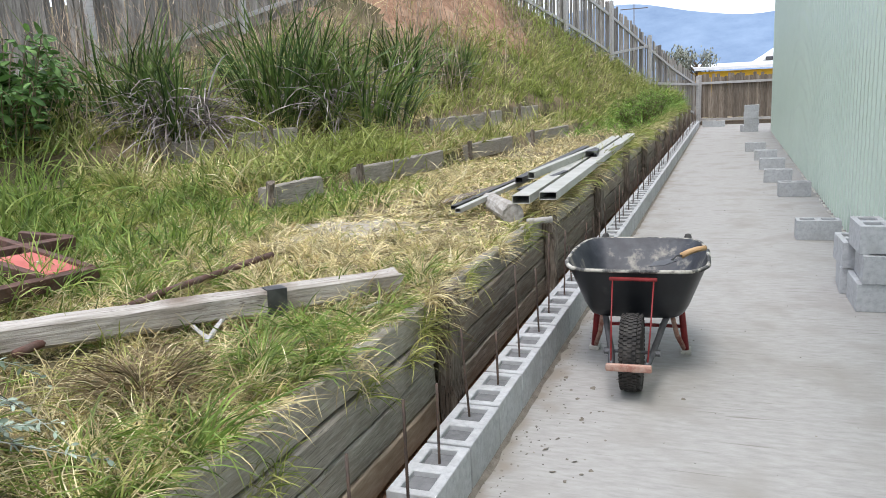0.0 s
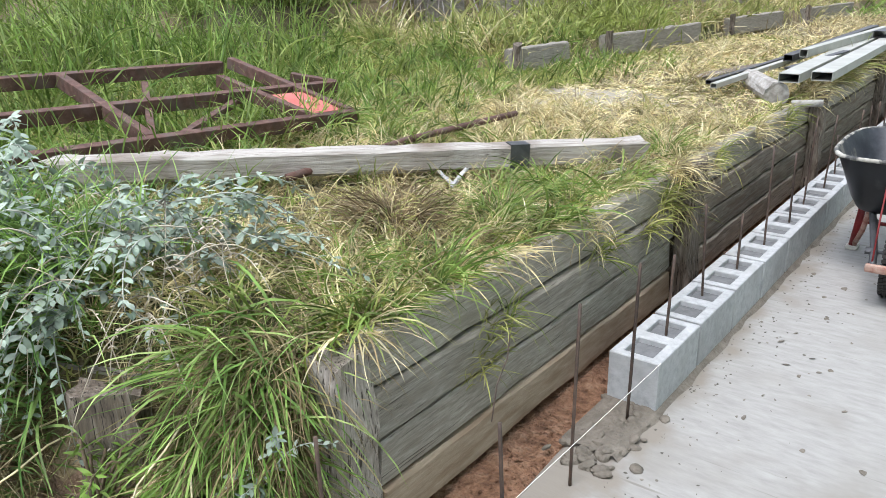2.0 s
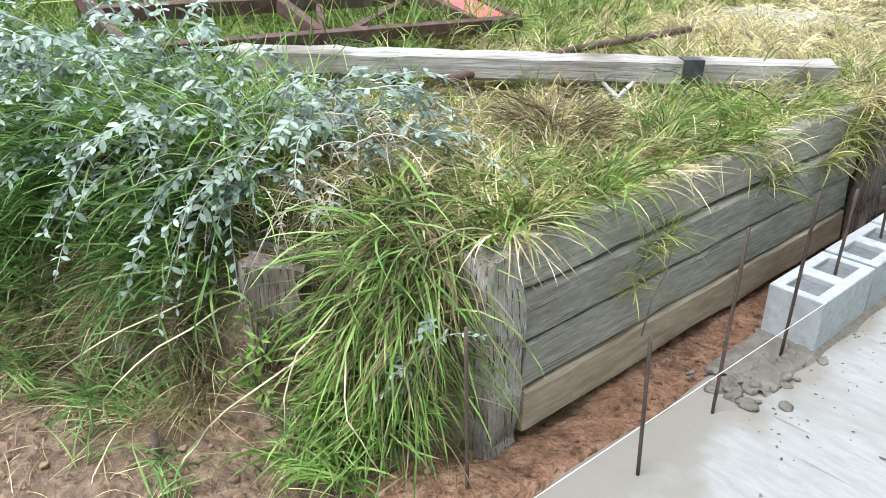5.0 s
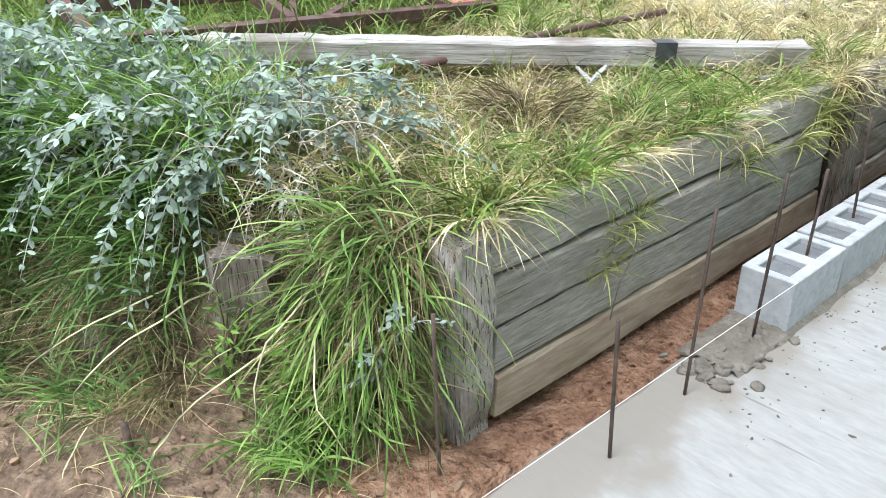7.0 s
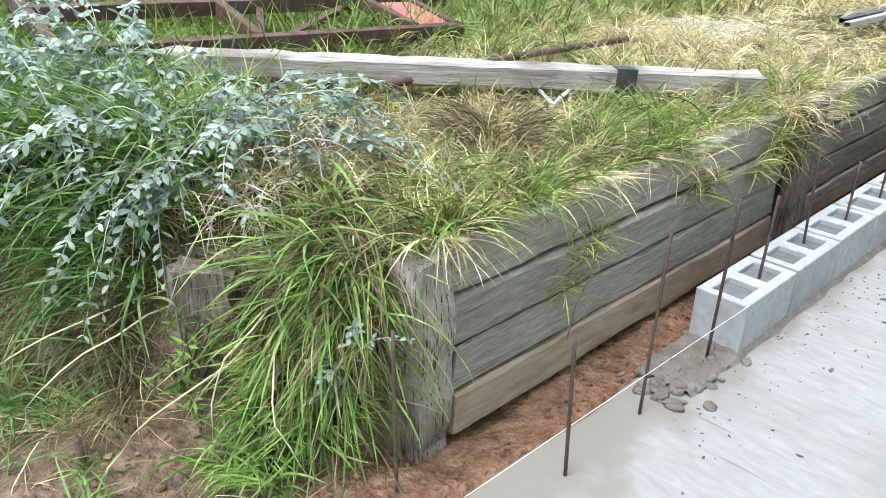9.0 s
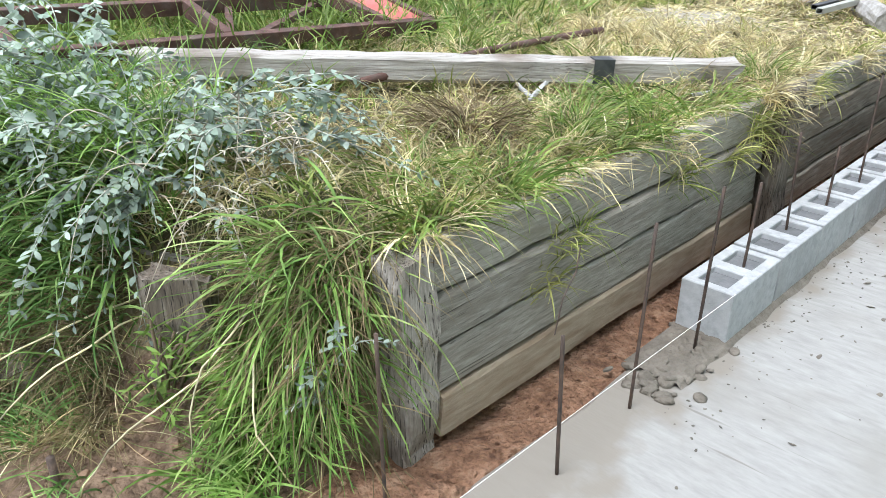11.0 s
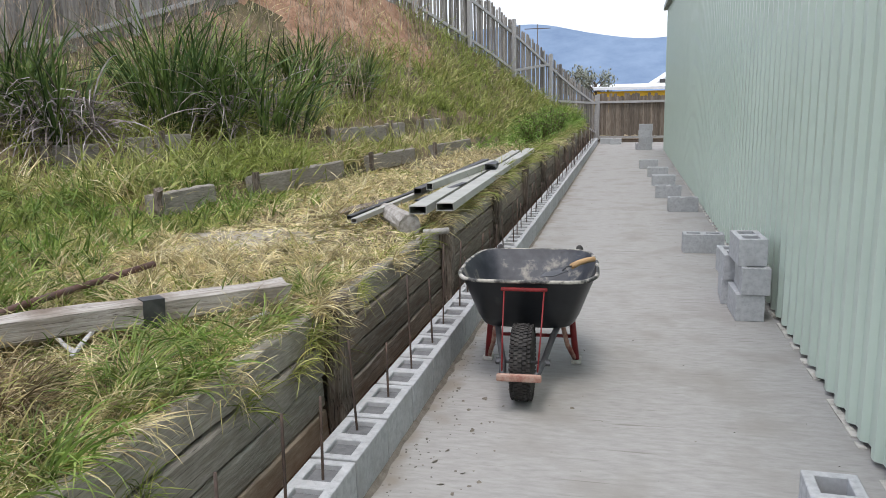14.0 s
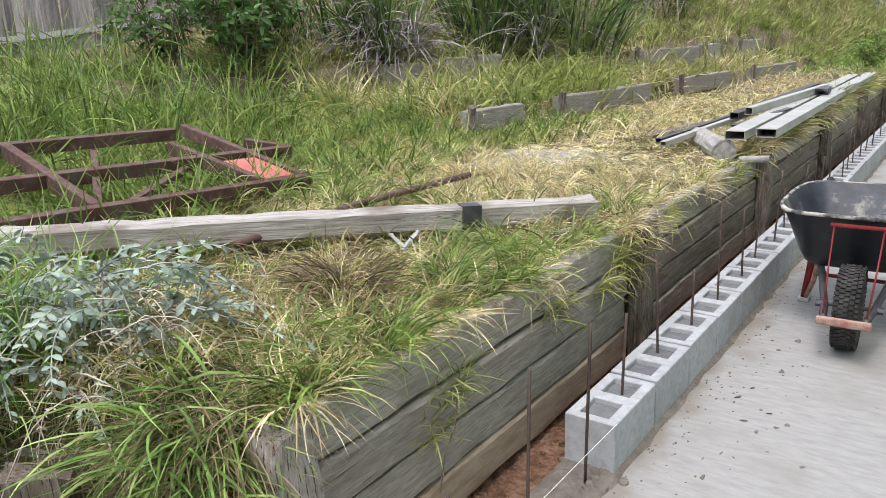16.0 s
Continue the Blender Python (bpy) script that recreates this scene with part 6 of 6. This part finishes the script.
def build_shrub(x, y, h, count, name, label, leaf, lw, mtl, per=7):
    z = gz(x, y)
    sh = thing(name, pose(x, y, z), label, "shrub")
    stems = []
    for i in range(count):
        a = rng.uniform(0, 6.28)
        r0 = rng.uniform(0, 0.25) * h
        stems.append(arch((math.cos(a) * r0, math.sin(a) * r0, rng.uniform(0, 0.2)), a, h * rng.uniform(0.2, 0.6), h * rng.uniform(0.5, 1.0), h * rng.uniform(0.0, 0.25)))
    tagged(stem_set("stem_growth", stems, 0.006, M_BARK, sh), kind="stuff")
    tagged(leaf_set("foliage", stems, per, leaf, lw, mtl, sh, 0.6, 0.3), kind="stuff")


build_shrub(-5.35, 3.05, 0.95, 46, "leafy_shrub", "broad-leaved dark green shrub below the fence", 0.19, 0.075, G_SHRUB, 8)
build_shrub(-5.75, 3.6, 0.95, 40, "leafy_shrub", "broad-leaved dark green shrub below the fence", 0.18, 0.07, G_SHRUB, 7)
build_shrub(-6.1, 2.7, 0.8, 34, "leafy_shrub", "broad-leaved dark green shrub below the fence", 0.17, 0.065, G_SHRUB, 7)
n = 5000
y = rng.uniform(11, 25, n)
x = np.where(y < 18, rng.uniform(-1.8, -0.52, n), rng.uniform(-1.2, -0.52, n))
keep = (0.45 + 0.8 * hsh(x, y, 1.5) > rng.uniform(0, 1, n))
x, y = x[keep], y[keep]
strands("wall_weeds", np.stack([x, y, ground_z(x, y)], 1), rng.uniform(0.2, 0.6, len(x)), rng.uniform(0.010, 0.022, len(x)), rng.uniform(0, 6.28, len(x)), rng.uniform(0, 50, len(x)), rng.uniform(60, 140, len(x)), G_FERN, "bright green weeds leaning over the far wall", 4)
for x, y, h in ((-0.85, 12.4, 0.42), (-0.72, 13.6, 0.55), (-0.7, 14.8, 0.6), (-1.1, 15.2, 0.45), (-0.66, 16.2, 0.6), (-0.8, 17.4, 0.5), (-0.9, 18.6, 0.4), (-0.75, 20.3, 0.35), (-0.7, 22.4, 0.35)):
    build_shrub(x, y, h, 34, "feathery_weed", "bright green feathery weed leaning over the wall", 0.10, 0.026, G_FERN, 10)
build_shrub(-0.66, -1.46, 0.17, 14, "weed", "small bright green weed at the foot of the bank", 0.07, 0.026, G_FERN, 6)
build_shrub(-0.86, -1.56, 0.17, 14, "weed", "small bright green weed beside the buried post", 0.06, 0.014, G_FERN, 7)


# the tussock on the terrace: a dark dry heart with green and bleached blades falling from it
def tussock(cx, cy, n, size, mtl, label, th=(0, 60)):
    r = rng.normal(0, size * 0.45, (n, 2))
    x, y = cx + r[:, 0], cy + r[:, 1]
    lay_grass("tussock", x, y, np.arctan2(r[:, 1], r[:, 0]) + rng.normal(0, 0.5, n), rnd(x, 0.12, 0.30), rnd(x, 0.0028, 0.006), rnd(x, *th), rnd(x, 80, 150), mtl, label, 5)


tussock(-0.92, -0.30, 620, 0.14, G_HEART, "brown dry heart of a grass tussock", (0, 40))
tussock(-1.00, -0.30, 160, 0.22, G_GREEN, "green blades falling from the tussock")
tussock(-0.92, -0.28, 160, 0.20, G_DRY, "bleached blades falling from the tussock")
for cx, cy, n in ((-0.72, 0.10, 160), (-0.66, -0.10, 140), (-0.62, 0.45, 120), (-0.58, 1.35, 110), (-0.60, -0.55, 150), (-0.78, -0.72, 150), (-0.72, 0.42, 120)):
    tussock(cx, cy, n, 0.09, G_LONG, "bright green clump of uncut grass", (0, 45))
tussock(-0.47, -0.98, 90, 0.06, G_DRY, "pale dead roots over the corner post", (40, 80))


# ---- crumbs, clods and smears ----
def lumps(name, pts, size, mtl, label, flat=0.6, category="rubble"):
    bm = bmesh.new()
    for x, y, z in pts:
        r = size * rng.uniform(0.4, 1.5)
        mt = Matrix.LocRotScale((x, y, z + r * flat * 0.3), Euler(rng.uniform(0, 6, 3) * [0.1, 0.1, 1]), (r, r * rng.uniform(0.5, 1), r * flat))
        vs = bmesh.ops.create_icosphere(bm, subdivisions=2 if size > 0.02 else 1, radius=1, matrix=mt)["verts"]
        for v in vs:
            v.co += Vector(rng.normal(0, r * (0.05 if size > 0.02 else 0.12), 3) * [1, 1, flat])
    return tagged(part(name, bm, mtl, smooth=size > 0.02), label, category, kind="stuff")


x, y, s, d = bank_points(750, -0.2, 3.0, 0.2, 1.3)
k = x < -0.2
lumps("clay_clods", np.stack([x, y, ground_z(x, y)], 1)[k], 0.015, M_CLOD, "loose clods of dug clay")
x, y = rng.uniform(-0.35, -0.175, 380), rng.uniform(-1.4, 1.2, 380)
lumps("trench_clods", np.stack([x, y, ground_z(x, y)], 1), 0.008, M_CLAY, "damp clay crumbs in the trench")
x, y = rng.normal(-0.08, 0.05, 150), rng.uniform(-0.42, 0.05, 150)
lumps("mortar_heap", np.stack([x, y, rng.uniform(-0.006, 0.004, 150)], 1), 0.024, M_MORTAR, "soft wet mortar spread before the end block", 0.42)
n = 420
x = np.abs(rng.normal(0, 0.13, n)) + 0.02
y = rng.uniform(-0.6, 5.5, n)
lumps("mortar_crumbs", np.stack([x, y, np.zeros(n)], 1), 0.0055, M_PEBBLE, "mortar crumbs along the block course", 0.35)
x, y = rng.uniform(0.05, 1.95, 160), rng.uniform(-1.5, 12, 160)
lumps("mortar_crumbs", np.stack([x, y, np.zeros(160)], 1), 0.005, M_PEBBLE, "scattered crumbs on the slab", 0.3)
x, y = np.concatenate([rng.normal(0.32, 0.10, 22), rng.uniform(0.1, 0.9, 20)]), np.concatenate([rng.normal(0.8, 0.35, 22), rng.uniform(-0.8, 3.0, 20)])
lumps("mortar_smears", np.stack([x, y, np.zeros(42)], 1), 0.014, M_MORTAR, "flattened mortar droppings on the slab", 0.14)
bm = bmesh.new()
bmesh.ops.create_icosphere(bm, subdivisions=3, radius=1, matrix=Matrix.LocRotScale((-1.43, -1.72, 0.06), Euler((0.2, 0.1, 0.5)), (0.12, 0.08, 0.09)))
for v in bm.verts:
    v.co += v.normal * 0.012 * noise.noise(v.co * 9)
tagged(part("half_buried_stone", bm, M_STONE, smooth=True), "grey-brown stone half buried in the bank", "stone")
